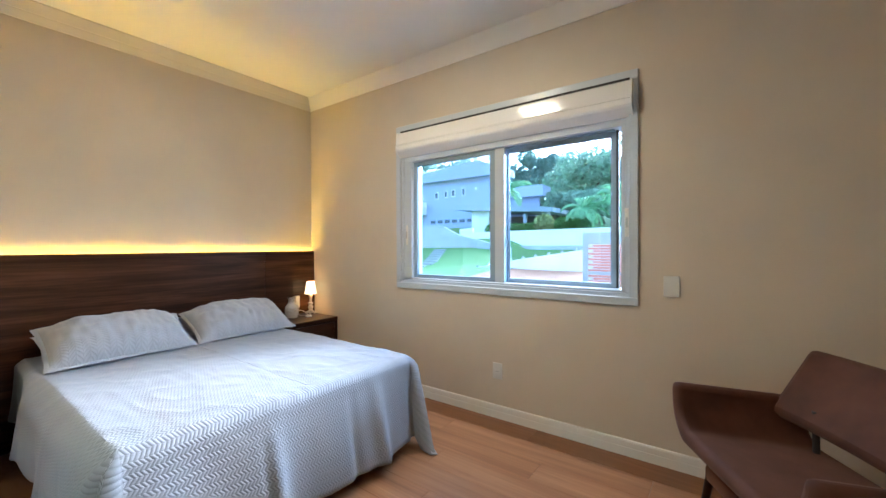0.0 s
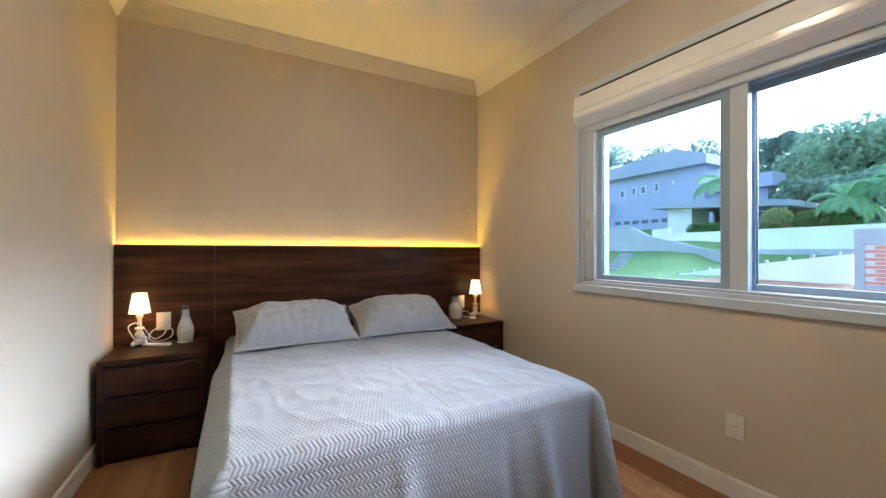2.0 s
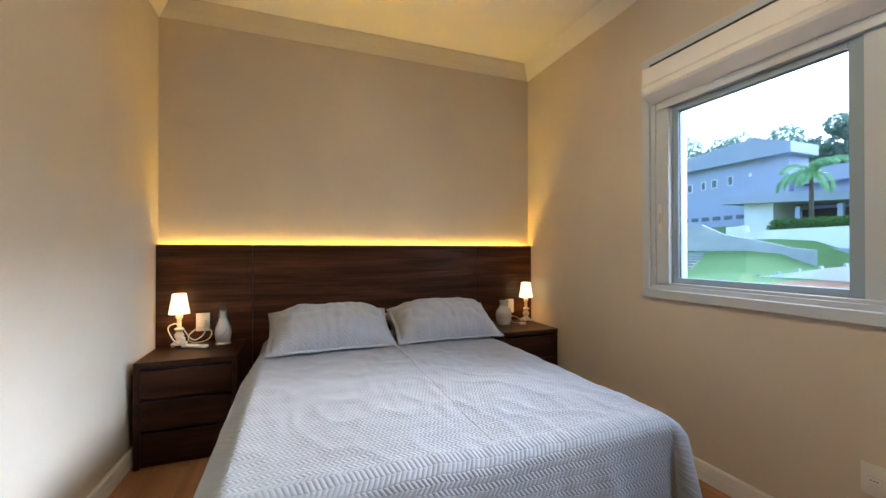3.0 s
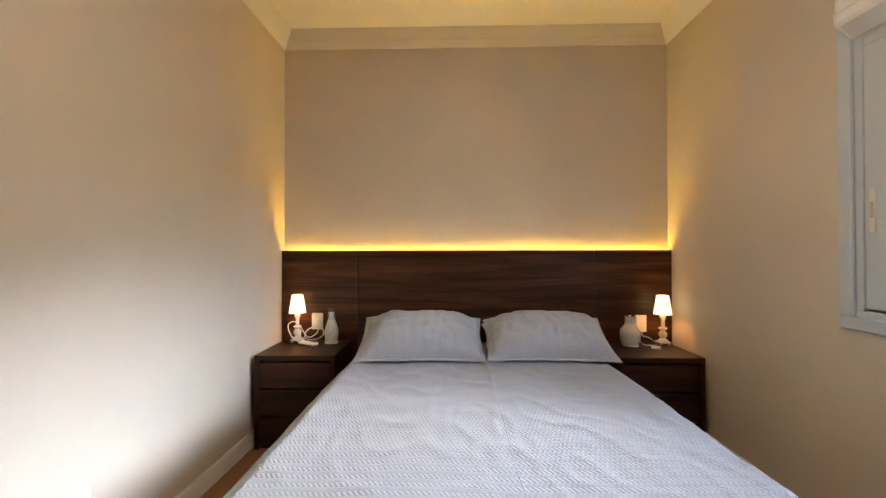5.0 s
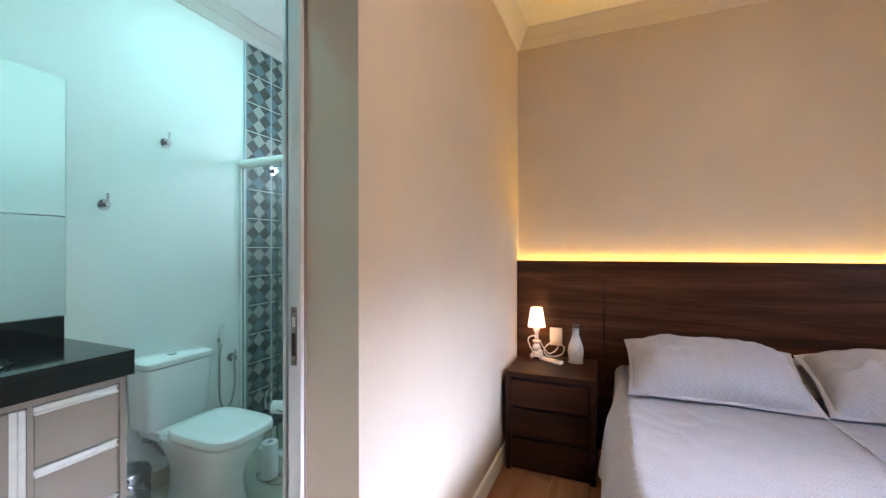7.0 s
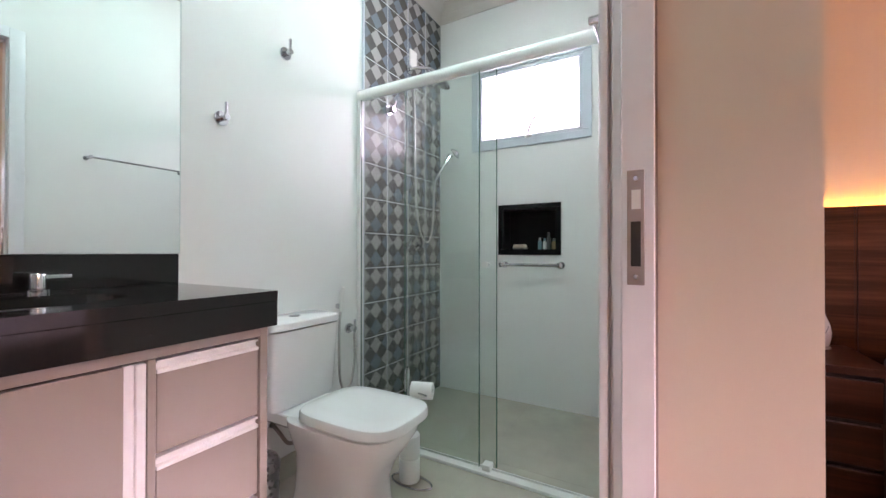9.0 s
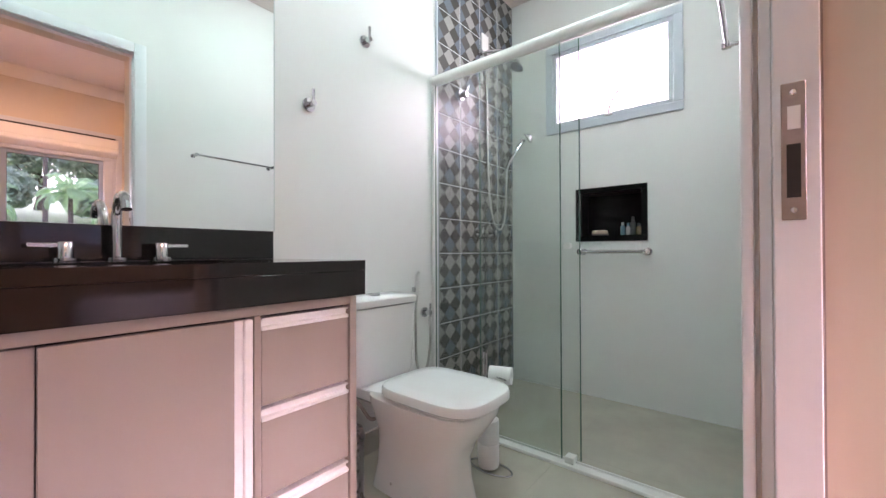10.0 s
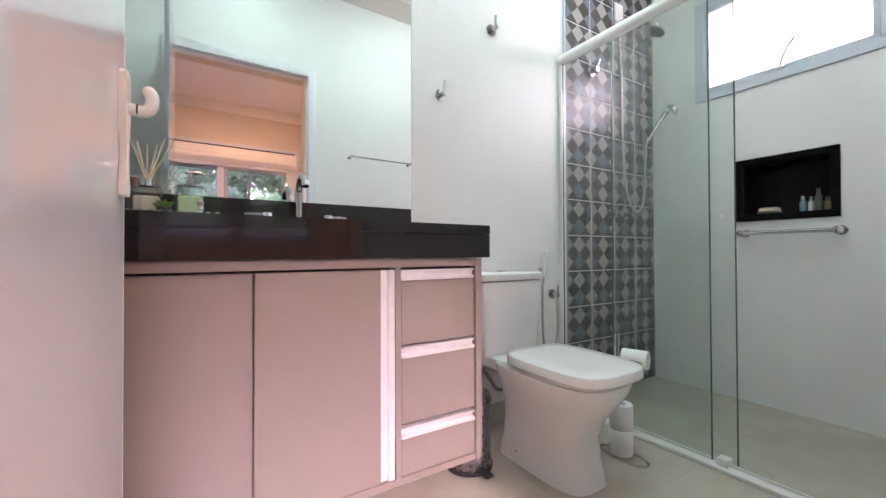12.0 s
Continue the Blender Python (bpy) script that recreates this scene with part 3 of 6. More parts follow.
def window():
    t = thing("window_1", pose(0, 0, 0), "white aluminium sliding window with a roller shutter box", "window", kind="structure")

    def ring(name, x0, x1, z0, z1, w, y0, y1, mat, parent, bevel=0.002):
        for a, b in (((x0, y0, z0), (x1, y1, z0 + w)), ((x0, y0, z1 - w), (x1, y1, z1)), ((x0, y0, z0 + w + 0.0003), (x0 + w, y1, z1 - w - 0.0003)), ((x1 - w, y0, z0 + w + 0.0003), (x1, y1, z1 - w - 0.0003))):
            part(name, box(a, b, bevel, 1), mat, parent, smooth=False)

    ring("casing", 1.256, 3.184, 0.903, 2.302, 0.050, 2.782, 2.7995, M_ALU, t, 0.003)
    ring("frame_lining", 1.302, 3.143, 0.947, 2.268, 0.030, 2.8005, 2.955, M_ALU, t)
    part("inner_stile", box((1.333, 2.806, 0.978), (1.415, 2.83, 1.985), 0.002, 1), M_ALU, t, smooth=False)
    part("inner_stile", box((3.088, 2.806, 0.978), (3.112, 2.83, 1.985), 0.002, 1), M_ALU, t, smooth=False)
    part("side_channel", box((1.333, 2.8305, 0.993), (1.4165, 2.95, 1.985), 0.002, 1), M_ALU, t, smooth=False)
    part("head_rail", box((1.333, 2.806, 1.986), (3.112, 2.95, 2.02), 0.002, 1), M_ALU, t, smooth=False)
    # Unseen filler added behind the shutter box to keep sky light out.
    part("shutter_light_stop", box((1.333, 2.806, 2.0205), (3.112, 2.95, 2.236)), M_ALU, t, smooth=False)
    part("sill_track", box((1.333, 2.806, 0.9775), (3.112, 2.95, 0.992), 0.002, 1), M_ALU, t, smooth=False)
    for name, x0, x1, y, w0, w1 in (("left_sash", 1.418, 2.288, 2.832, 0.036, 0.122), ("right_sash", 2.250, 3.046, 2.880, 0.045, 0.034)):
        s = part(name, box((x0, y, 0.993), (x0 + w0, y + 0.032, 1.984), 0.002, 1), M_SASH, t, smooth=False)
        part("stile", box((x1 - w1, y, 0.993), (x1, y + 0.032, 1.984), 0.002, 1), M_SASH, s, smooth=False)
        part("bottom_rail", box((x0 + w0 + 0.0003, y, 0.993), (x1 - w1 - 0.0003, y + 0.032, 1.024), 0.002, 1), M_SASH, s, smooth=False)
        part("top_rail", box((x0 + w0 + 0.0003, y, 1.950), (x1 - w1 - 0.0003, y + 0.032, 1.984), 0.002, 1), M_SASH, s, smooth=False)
        g = part("pane", box((x0 + w0 - 0.004, y + 0.013, 1.020), (x1 - w1 + 0.004, y + 0.018, 1.955)), M_PANE, s, smooth=False)
        g.visible_shadow = False
        part("gasket", box((x0 + w0 + 0.0005, y + 0.010, 1.0245), (x0 + w0 + 0.005, y + 0.0125, 1.9495)), M_GASKET, s, smooth=False)
        part("gasket", box((x0 + w0 + 0.0055, y + 0.010, 1.945), (x1 - w1 - 0.0005, y + 0.0125, 1.9495)), M_GASKET, s, smooth=False)
        part("gasket", box((x1 - w1 - 0.004, y + 0.010, 1.0245), (x1 - w1 - 0.0005, y + 0.0125, 1.9445)), M_GASKET, s, smooth=False)
    part("meeting_cover", box((2.212, 2.826, 0.9935), (2.2885, 2.8315, 1.9835), 0.001, 1), M_ALU, t, smooth=False)
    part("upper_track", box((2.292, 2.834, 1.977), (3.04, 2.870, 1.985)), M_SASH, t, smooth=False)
    part("gasket", box((3.0465, 2.868, 0.995), (3.060, 2.905, 1.983)), M_GASKET, t, smooth=False)
    g = part("pane", box((3.0605, 2.9, 0.993), (3.112, 2.904, 1.985)), M_PANE, t, smooth=False)
    g.visible_shadow = False
    for x, y, z in ((1.365, 2.806, 1.36), (3.122, 2.79, 1.40)):
        k = part("latch", box((x - 0.011, y - 0.008, z - 0.085), (x + 0.011, y - 0.0005, z + 0.085), 0.003, 2), M_PLASTIC, t)
        part("slot", box((x - 0.006, y - 0.0095, z - 0.03), (x + 0.006, y - 0.0085, z + 0.03)), M_STEEL, k, smooth=False)
    # roller shutter box, an angled hood
    hood = [(2.805, 2.236), (2.752, 2.232), (2.742, 2.222), (2.737, 2.135), (2.741, 2.128), (2.733, 2.122), (2.733, 2.090), (2.742, 2.075), (2.795, 2.030), (2.805, 2.030)]
    b = part("shutter_box", prism(hood, 0, 1.308, 3.150), M_SHUT, t, smooth=False)
    part("end_cap", prism([(y - (0.004 if y < 2.8 else 0), z + (0.004 if z > 2.1 else -0.004)) for y, z in hood], 0, 1.300, 1.3075), M_SHUT, b, smooth=False)
    part("end_cap", prism([(y - (0.004 if y < 2.8 else 0), z + (0.004 if z > 2.1 else -0.004)) for y, z in hood], 0, 3.1505, 3.158), M_SHUT, b, smooth=False)
    part("slot", box((1.32, 2.772, 2.2405), (3.14, 2.7815, 2.255)), M_GASKET, t, smooth=False)


window()


def plate(m, w, h, label, kind="socket", cat="socket"):
    t = thing("wall_" + kind, m, label, cat)
    part("cover", box((-w / 2, -0.010, -h / 2), (w / 2, 0, h / 2), 0.004, 2), M_PLASTIC, t)
    if kind == "socket":
        part("insert", box((-0.020, -0.0125, -0.012), (0.020, -0.0105, 0.012), 0.002, 1), M_PLASTIC, t)
        for x in (-0.009, 0.0, 0.009):
            part("hole", lathe([(0, 0), (0.0024, 0), (0.0024, 0.001), (0, 0.001)], 8), M_DARKGAP, t).matrix_local = pose(x, -0.0127, 0, 90, 0, 0)
    return t


plate(pose(3.353, W, 1.03), 0.08, 0.118, "white blank cover plate on the window wall", "blank_plate", "wall plate")
plate(pose(2.248, W, 0.346), 0.078, 0.118, "white wall socket above the skirting")
plate(pose(1.55, -0.029, 0.345, 0, 0, 179), 0.078, 0.118, "white wall socket low on the partition")
plate(pose(0.0505, 0.266, 0.707, 0, 0, 90), 0.08, 0.118, "white socket on the headboard with a charger plugged in")
plate(pose(0.0505, 2.575, 0.697, 0, 0, 90), 0.08, 0.118, "white socket on the headboard")

M_LAMPWOOD = plain("white_lacquered_lamp_base", (0.74, 0.70, 0.62), 0.35, 0, 0.05, 40)
M_CORD = plain("white_cord", (0.70, 0.66, 0.60), 0.5)


def bedside_lamp(x, y, label):
    z = 0.5755
    t = thing("table_lamp", pose(x, y, z), label, "table lamp", "bedside lamps")
    foot = part("foot", box((-0.038, -0.038, 0.010), (0.038, 0.038, 0.022), 0.003, 2), M_LAMPWOOD, t)
    for a in (-1, 1):
        for b in (-1, 1):
            part("toe", lathe([(0, 0), (0.007, 0), (0.009, 0.005), (0.006, 0.010), (0, 0.010)], 12), M_LAMPWOOD, foot).location = (0.028 * a, 0.028 * b, 0)
    part("stem", lathe([(0, 0.022), (0.030, 0.022), (0.031, 0.030), (0.020, 0.036), (0.016, 0.044), (0.024, 0.056), (0.027, 0.068), (0.022, 0.082), (0.013, 0.092), (0.020, 0.100), (0.027, 0.106), (0.026, 0.112), (0.012, 0.117), (0.0115, 0.165), (0.016, 0.175), (0.020, 0.182), (0.018, 0.205), (0.010, 0.212), (0.0, 0.212)], 24), M_LAMPWOOD, t)
    sh = bmesh.new()
    add_lathe(sh, [(0.058, 0.205), (0.056, 0.215), (0.038, 0.328), (0.036, 0.330), (0.0355, 0.328), (0.054, 0.214), (0.058, 0.205)], 32)
    part("shade", sh, M_SHADE, t, "glowing cream pleated shade")
    lamp("bedside_bulb", "POINT", pose(x, y, z + 0.265), 0.19, (1.0, 0.62, 0.24), radius=0.02)
    return t


bedside_lamp(0.13, 0.150, "small white turned table lamp, lit, on the bedside cabinet")
bedside_lamp(0.16, 2.674, "small white turned table lamp, lit, beside the window wall")


def cord(name, pts, r, label):
    ob = new(name, mesh_of(name, tube(curve_points(pts, 6), r, 8), M_CORD, True))
    return tagged(ob, label, "cord")


Z = 0.5755
cord("lamp_cord", [(0.16, 0.18, Z + 0.006), (0.20, 0.14, Z + 0.05), (0.17, 0.10, Z + 0.12), (0.15, 0.13, Z + 0.145), (0.14, 0.165, Z + 0.12), (0.13, 0.20, Z + 0.06), (0.12, 0.23, Z + 0.03), (0.10, 0.27, Z + 0.05), (0.085, 0.285, Z + 0.09), (0.075, 0.27, Z + 0.115)], 0.0035, "white coiled lamp cord on the bedside cabinet")
cord("lamp_cord", [(0.09, 0.265, Z + 0.10), (0.10, 0.22, Z + 0.085), (0.11, 0.195, Z + 0.05), (0.12, 0.21, Z + 0.02), (0.11, 0.26, Z + 0.012), (0.095, 0.31, Z + 0.03), (0.085, 0.32, Z + 0.07), (0.075, 0.29, Z + 0.095)], 0.0035, "white coiled lamp cord on the bedside cabinet")
cord("lamp_cord", [(0.16, 2.63, Z + 0.006), (0.14, 2.59, Z + 0.04), (0.12, 2.555, Z + 0.05), (0.09, 2.57, Z + 0.09), (0.07, 2.575, Z + 0.115)], 0.003, "white lamp cord on the bedside cabinet")
cord("lamp_cord", [(0.20, 2.62, Z + 0.004), (0.22, 2.57, Z + 0.006), (0.20, 2.52, Z + 0.01), (0.12, 2.53, Z + 0.04), (0.07, 2.57, Z + 0.10)], 0.003, "white lamp cord on the bedside cabinet")

ch = thing("phone_charger", pose(0.0655, 0.268, 0.700), "small white charger in the headboard socket", "charger")
part("body", box((-0.0015, -0.020, -0.018), (0.028, 0.020, 0.022), 0.005, 2), M_PLASTIC, ch)
part("cable_collar", tube([(0.012, 0.0, -0.0185), (0.012, 0.0, -0.034)], 0.005, 10), M_CORD, ch)

adapter = tagged(new("inline_switch", mesh_of("inline_switch", box((-0.012, -0.011, -0.033), (0.012, 0.011, 0.033), 0.006, 2), M_PLASTIC, True)), "white in-line cord switch against the lamp", "switch")
adapter.matrix_world = pose(0.185, 0.185, Z + 0.034, 0, 12, 10)


def remote(m, l, w, label):
    t = thing("remote_control", m, label, "remote control")
    part("body", box((-l / 2, -w / 2, 0), (l / 2, w / 2, 0.018), 0.006, 3), M_PLASTIC, t)
    part("screen", box((l * 0.18, -w * 0.3, 0.0181), (l * 0.40, w * 0.3, 0.0188)), M_STEEL, t, smooth=False)
    for k in range(3):
        part("button", box((-l * 0.3 + k * 0.016, -0.006, 0.0181), (-l * 0.3 + k * 0.016 + 0.009, 0.006, 0.0192), 0.0005, 1), M_ALU, t)


remote(pose(0.205, 0.255, Z, 0, 0, 62), 0.150, 0.045, "white air-conditioner remote on the bedside cabinet")
remote(pose(0.30, 2.555, Z, 0, 0, 80), 0.055, 0.035, "tiny white remote on the bedside cabinet")


def vase_mat(name, lines):
    n = Nodes(name, 0.15)
    v = n.coords()
    if lines:
        s = n.split(v)
        band = n.math("SINE", n.math("MULTIPLY", s[2], 520))
        zone = n.math("LESS_THAN", n.math("ABSOLUTE", n.math("SUBTRACT", s[2], 0.075)), 0.024)
        word = n.math("GREATER_THAN", n.noise(n.coords("Object", (60, 60, 300)), 1.0, 1), 0.46)
        f = n.math("MULTIPLY", n.math("MULTIPLY", n.math("GREATER_THAN", band, 0.2), zone), word)
        n.color(n.mix(n.math("MULTIPLY", f, 0.5), (0.50, 0.47, 0.42), (0.22, 0.14, 0.12)))
    else:
        f = n.noise(v, 9, 3)
        n.color(n.ramp(f, [(0.3, (0.46, 0.45, 0.43)), (0.7, (0.56, 0.55, 0.52))]))
    return n.mat


def vase_slim(x, y):
    t = thing("water_carafe", pose(x, y, Z), "slim white ceramic carafe with a glass tumbler lid", "carafe")
    part("body", lathe([(0, 0), (0.046, 0), (0.047, 0.006), (0.040, 0.012), (0.046, 0.04), (0.049, 0.07), (0.044, 0.105), (0.030, 0.145), (0.020, 0.175), (0.019, 0.205), (0.022, 0.212), (0.0, 0.212)], 32), vase_mat("white_glazed_ceramic", False), t)
    part("tumbler", lathe([(0.026, 0.165), (0.028, 0.17), (0.027, 0.245), (0.024, 0.250), (0, 0.250), (0, 0.247), (0.024, 0.246), (0.0255, 0.17), (0.026, 0.165)], 28), M_CLEAR, t, "clear glass tumbler turned over the neck")
    part("twig_motif", tube(curve_points([(0.049, -0.015, 0.055), (0.047, 0.012, 0.07), (0.042, 0.024, 0.09), (0.038, 0.028, 0.105)], 5), 0.0016, 6), plain("grey_print", (0.20, 0.20, 0.20), 0.4), t, "grey printed twig")


def vase_round(x, y):
    t = thing("water_jar", pose(x, y, Z), "rounded white ceramic jar with fine lettering lines", "jar")
    part("body", lathe([(0, 0), (0.052, 0), (0.056, 0.004), (0.052, 0.012), (0.062, 0.035), (0.066, 0.075), (0.062, 0.105), (0.042, 0.130), (0.033, 0.145), (0.032, 0.185), (0.036, 0.190), (0, 0.190)], 36), vase_mat("white_jar_ceramic", True), t)
    part("tumbler", lathe([(0.037, 0.150), (0.039, 0.155), (0.039, 0.202), (0.036, 0.208), (0, 0.208), (0, 0.205), (0.036, 0.203), (0.0365, 0.155), (0.037, 0.150)], 28), M_CLEAR, t, "clear glass tumbler turned over the neck")


vase_slim(0.150, 0.398)
vase_round(0.20, 2.435)


def ceiling_panel(x, y, s, mat, label):
    t = thing("ceiling_light", pose(x, y, TOP - 0.0005), label, "ceiling light")
    part("frame", box((-s - 0.015, -s - 0.015, -0.012), (s + 0.015, s + 0.015, -0.0005), 0.003, 1), M_TRIM, t, smooth=False)
    part("diffuser", box((-s, -s, -0.016), (s, s, -0.0125), 0.001, 1), mat, t, "glowing diffuser", False)


ceiling_panel(2.05, 1.40, 0.17, M_PANEL_WARM, "square warm-white ceiling light panel")
ceiling_panel(1.15, -1.02, 0.06, M_PANEL_COOL, "small square cool-white ceiling light")


def twin_spot(x, y):
    t = thing("ceiling_spotlight", pose(x, y, TOP - 0.0005), "white ceiling fitting with two small cool spotlights", "ceiling light")
    part("base_plate", box((-0.11, -0.045, -0.014), (0.11, 0.045, -0.0005), 0.004, 2), M_TRIM, t)
    for k in (-0.055, 0.055):
        sp = part("spot_ring", lathe([(0.030, -0.0145), (0.036, -0.0145), (0.034, -0.05), (0.029, -0.05), (0.030, -0.0145)], 24), M_TRIM, t)
        sp.location = (k, 0, 0)
        part("bulb", lathe([(0, -0.046), (0.027, -0.046), (0.027, -0.040), (0, -0.040)], 24), M_SPOT, sp, "glowing spotlight bulb")


twin_spot(2.30, -0.80)


def armchair():
    t = thing("armchair", pose(3.86, 2.18, 0, 0, 0, 119.5), "brown velvet armchair with winged arms beside the window wall", "armchair")

    def shell(name, fn, nu, nv, thick, label=""):
        bm = bmesh.new()
        g = [[bm.verts.new(fn(-1 + 2 * i / nu, -1 + 2 * j / nv)) for j in range(nv + 1)] for i in range(nu + 1)]
        for i in range(nu):
            for j in range(nv):
                bm.faces.new((g[i][j], g[i + 1][j], g[i + 1][j + 1], g[i][j + 1]))
        bmesh.ops.recalc_face_normals(bm, faces=bm.faces)
        bmesh.ops.solidify(bm, geom=bm.faces[:], thickness=thick)
        ob = part(name, bm, M_VELVET, t, label)
        ob.data.polygons.foreach_set("use_smooth", [True] * len(ob.data.polygons))
        bv = ob.modifiers.new("round", "BEVEL")
        bv.width, bv.segments, bv.angle_limit = thick * 0.42, 3, radians(50)
        return ob

    # local axes: y is the way the chair faces, x to its side
    def back(u, v):
        h = (v + 1) / 2
        x = u * (0.375 + 0.015 * h)
        y = -0.118 - 0.187 * h + 0.035 * u * u
        z = 0.520 + 0.285 * h
        return (x, y, z)

    # the seat is one bent shell that runs up into both arms
    def tub(u, v):
        a = abs(u)
        k = min(1.0, max(0.0, (a - 0.42) / 0.58))
        s = 1 if u > 0 else -1
        x = s * (0.25 * min(1.0, a / 0.42) + 0.165 * math.sin(k * math.pi / 2))
        z = 0.375 + 0.025 * v + 0.225 * k ** 1.7
        y = 0.035 + v * (0.25 + 0.02 * k) + 0.045 * (1 - k) * max(0.0, v)
        return (x, y, z)

    shell("seat", tub, 28, 12, 0.06)
    part("seat_pan", box((-0.22, -0.19, 0.27), (0.22, 0.26, 0.345), 0.02, 3), M_VELVET, t)
    shell("backrest", back, 14, 10, 0.075)
    for x in (-0.2, 0.2):
        part("back_bracket", tube([(x, -0.16, 0.36), (x, -0.155, 0.585)], 0.012, 10), M_DARKGAP, t)
        for y in (-0.18, 0.24):
            part("leg", tube([(x, y, 0.31), (x * 1.2, y * 1.15, 0.0)], [0.018, 0.011], 12), M_STAND, t)


armchair()


# ---- doorway and bathroom ----


def doorway():
    t = thing("door_1", pose(0, 0, 0), "open white gloss bathroom door with a white frame", "door", kind="structure")
    j0, j1, h = 1.895, 2.667, 2.06
    for name, x0, x1 in (("jamb", 1.8755, j0), ("jamb", j1, 2.6945)):
        part(name, box((x0, -0.262, 0), (x1, -0.218, h + 0.03), 0.0015, 1), M_FRAME, t, smooth=False)
    part("head_jamb", box((j0 + 0.0003, -0.262, h), (j1 - 0.0003, -0.218, h + 0.03), 0.0015, 1), M_FRAME, t, smooth=False)
    part("rebate", box((1.8755, -0.275, 0), (j0 - 0.010, -0.2625, h + 0.03), 0.001, 1), M_FRAME, t, smooth=False)
    part("seal", box((1.8765, -0.2175, 0), (1.8820, -0.2145, h + 0.02)), M_TAUPE_EDGE, t, smooth=False)
    for name, x0, x1 in (("casing", 1.832, 1.8885), ("casing", 2.6735, 2.730)):
        part(name, box((x0, -0.294, 0), (x1, -0.2805, h + 0.065), 0.003, 2), M_FRAME, t)
    part("head_casing", box((1.8888, -0.294, h + 0.009), (2.6732, -0.2805, h + 0.065), 0.003, 2), M_FRAME, t)
    s = part("strike_plate", box((j0 + 0.0002, -0.254, 0.960), (j0 + 0.0022, -0.231, 1.127), 0.0008, 1), M_AGED, t, smooth=False)
    part("bolt_hole", box((j0 + 0.0012, -0.249, 0.987), (j0 + 0.0026, -0.236, 1.052)), M_DARKGAP, s, smooth=False)
    part("latch_hole", box((j0 + 0.0012, -0.248, 1.070), (j0 + 0.0026, -0.236, 1.098)), M_PLASTIC, s, smooth=False)
    for z in (0.972, 1.115):
        part("screw", lathe([(0, 0), (0.004, 0), (0.003, 0.0012), (0, 0.0015)], 10), M_CHROME, s).matrix_local = pose(j0 + 0.0022, -0.2425, z, 0, 90, 0)
    leaf = part("leaf", box((2.663, -1.040, 0.008), (2.680, -0.298, h - 0.005), 0.0015, 1), M_DOOR, t, "glossy white door leaf, swung open", False)
    part("edge_strip", box((2.6625, -1.0455, 0.008), (2.6805, -1.0405, h - 0.005), 0.0008, 1), M_ALU, leaf, smooth=False)
    part("lock_plate", box((2.6665, -1.0475, 0.96), (2.6765, -1.0456, 1.04)), M_STEEL, leaf, smooth=False)
    for z in (0.25, 1.05, 1.85):
        part("hinge", lathe([(0, 0), (0.006, 0), (0.006, 0.08), (0, 0.08)], 12), M_STEEL, leaf).location = (2.6720, -0.303, z)
    return t


doorway()


def door_hook():
    t = thing("towel_hook", pose(2.6625, -1.005, 0.995), "white plastic double hook stuck on the door", "hook")
    plate_bm = prism([(0.016, -0.085), (0.020, -0.07), (0.012, -0.04), (0.010, -0.02), (0.018, 0.01), (0.021, 0.06), (0.019, 0.105), (0.012, 0.112), (-0.012, 0.112), (-0.019, 0.105), (-0.021, 0.06), (-0.018, 0.01), (-0.010, -0.02), (-0.012, -0.04), (-0.020, -0.07), (-0.016, -0.085)], 0, -0.010, 0.0)
    part("back_plate", plate_bm, M_PLASTIC, t)
    part("hook_arm", tube(curve_points([(-0.008, 0, 0.055), (-0.028, 0, 0.052), (-0.038, 0, 0.060), (-0.040, 0, 0.078), (-0.032, 0, 0.092)], 5), [0.0095] * 19 + [0.0085, 0.006], 12), M_PLASTIC, t)
    part("ring", tube([(-0.020, 0, 0.0535), (-0.0225, 0, 0.0535)], 0.0103, 16), M_GASKET, t)


door_hook()


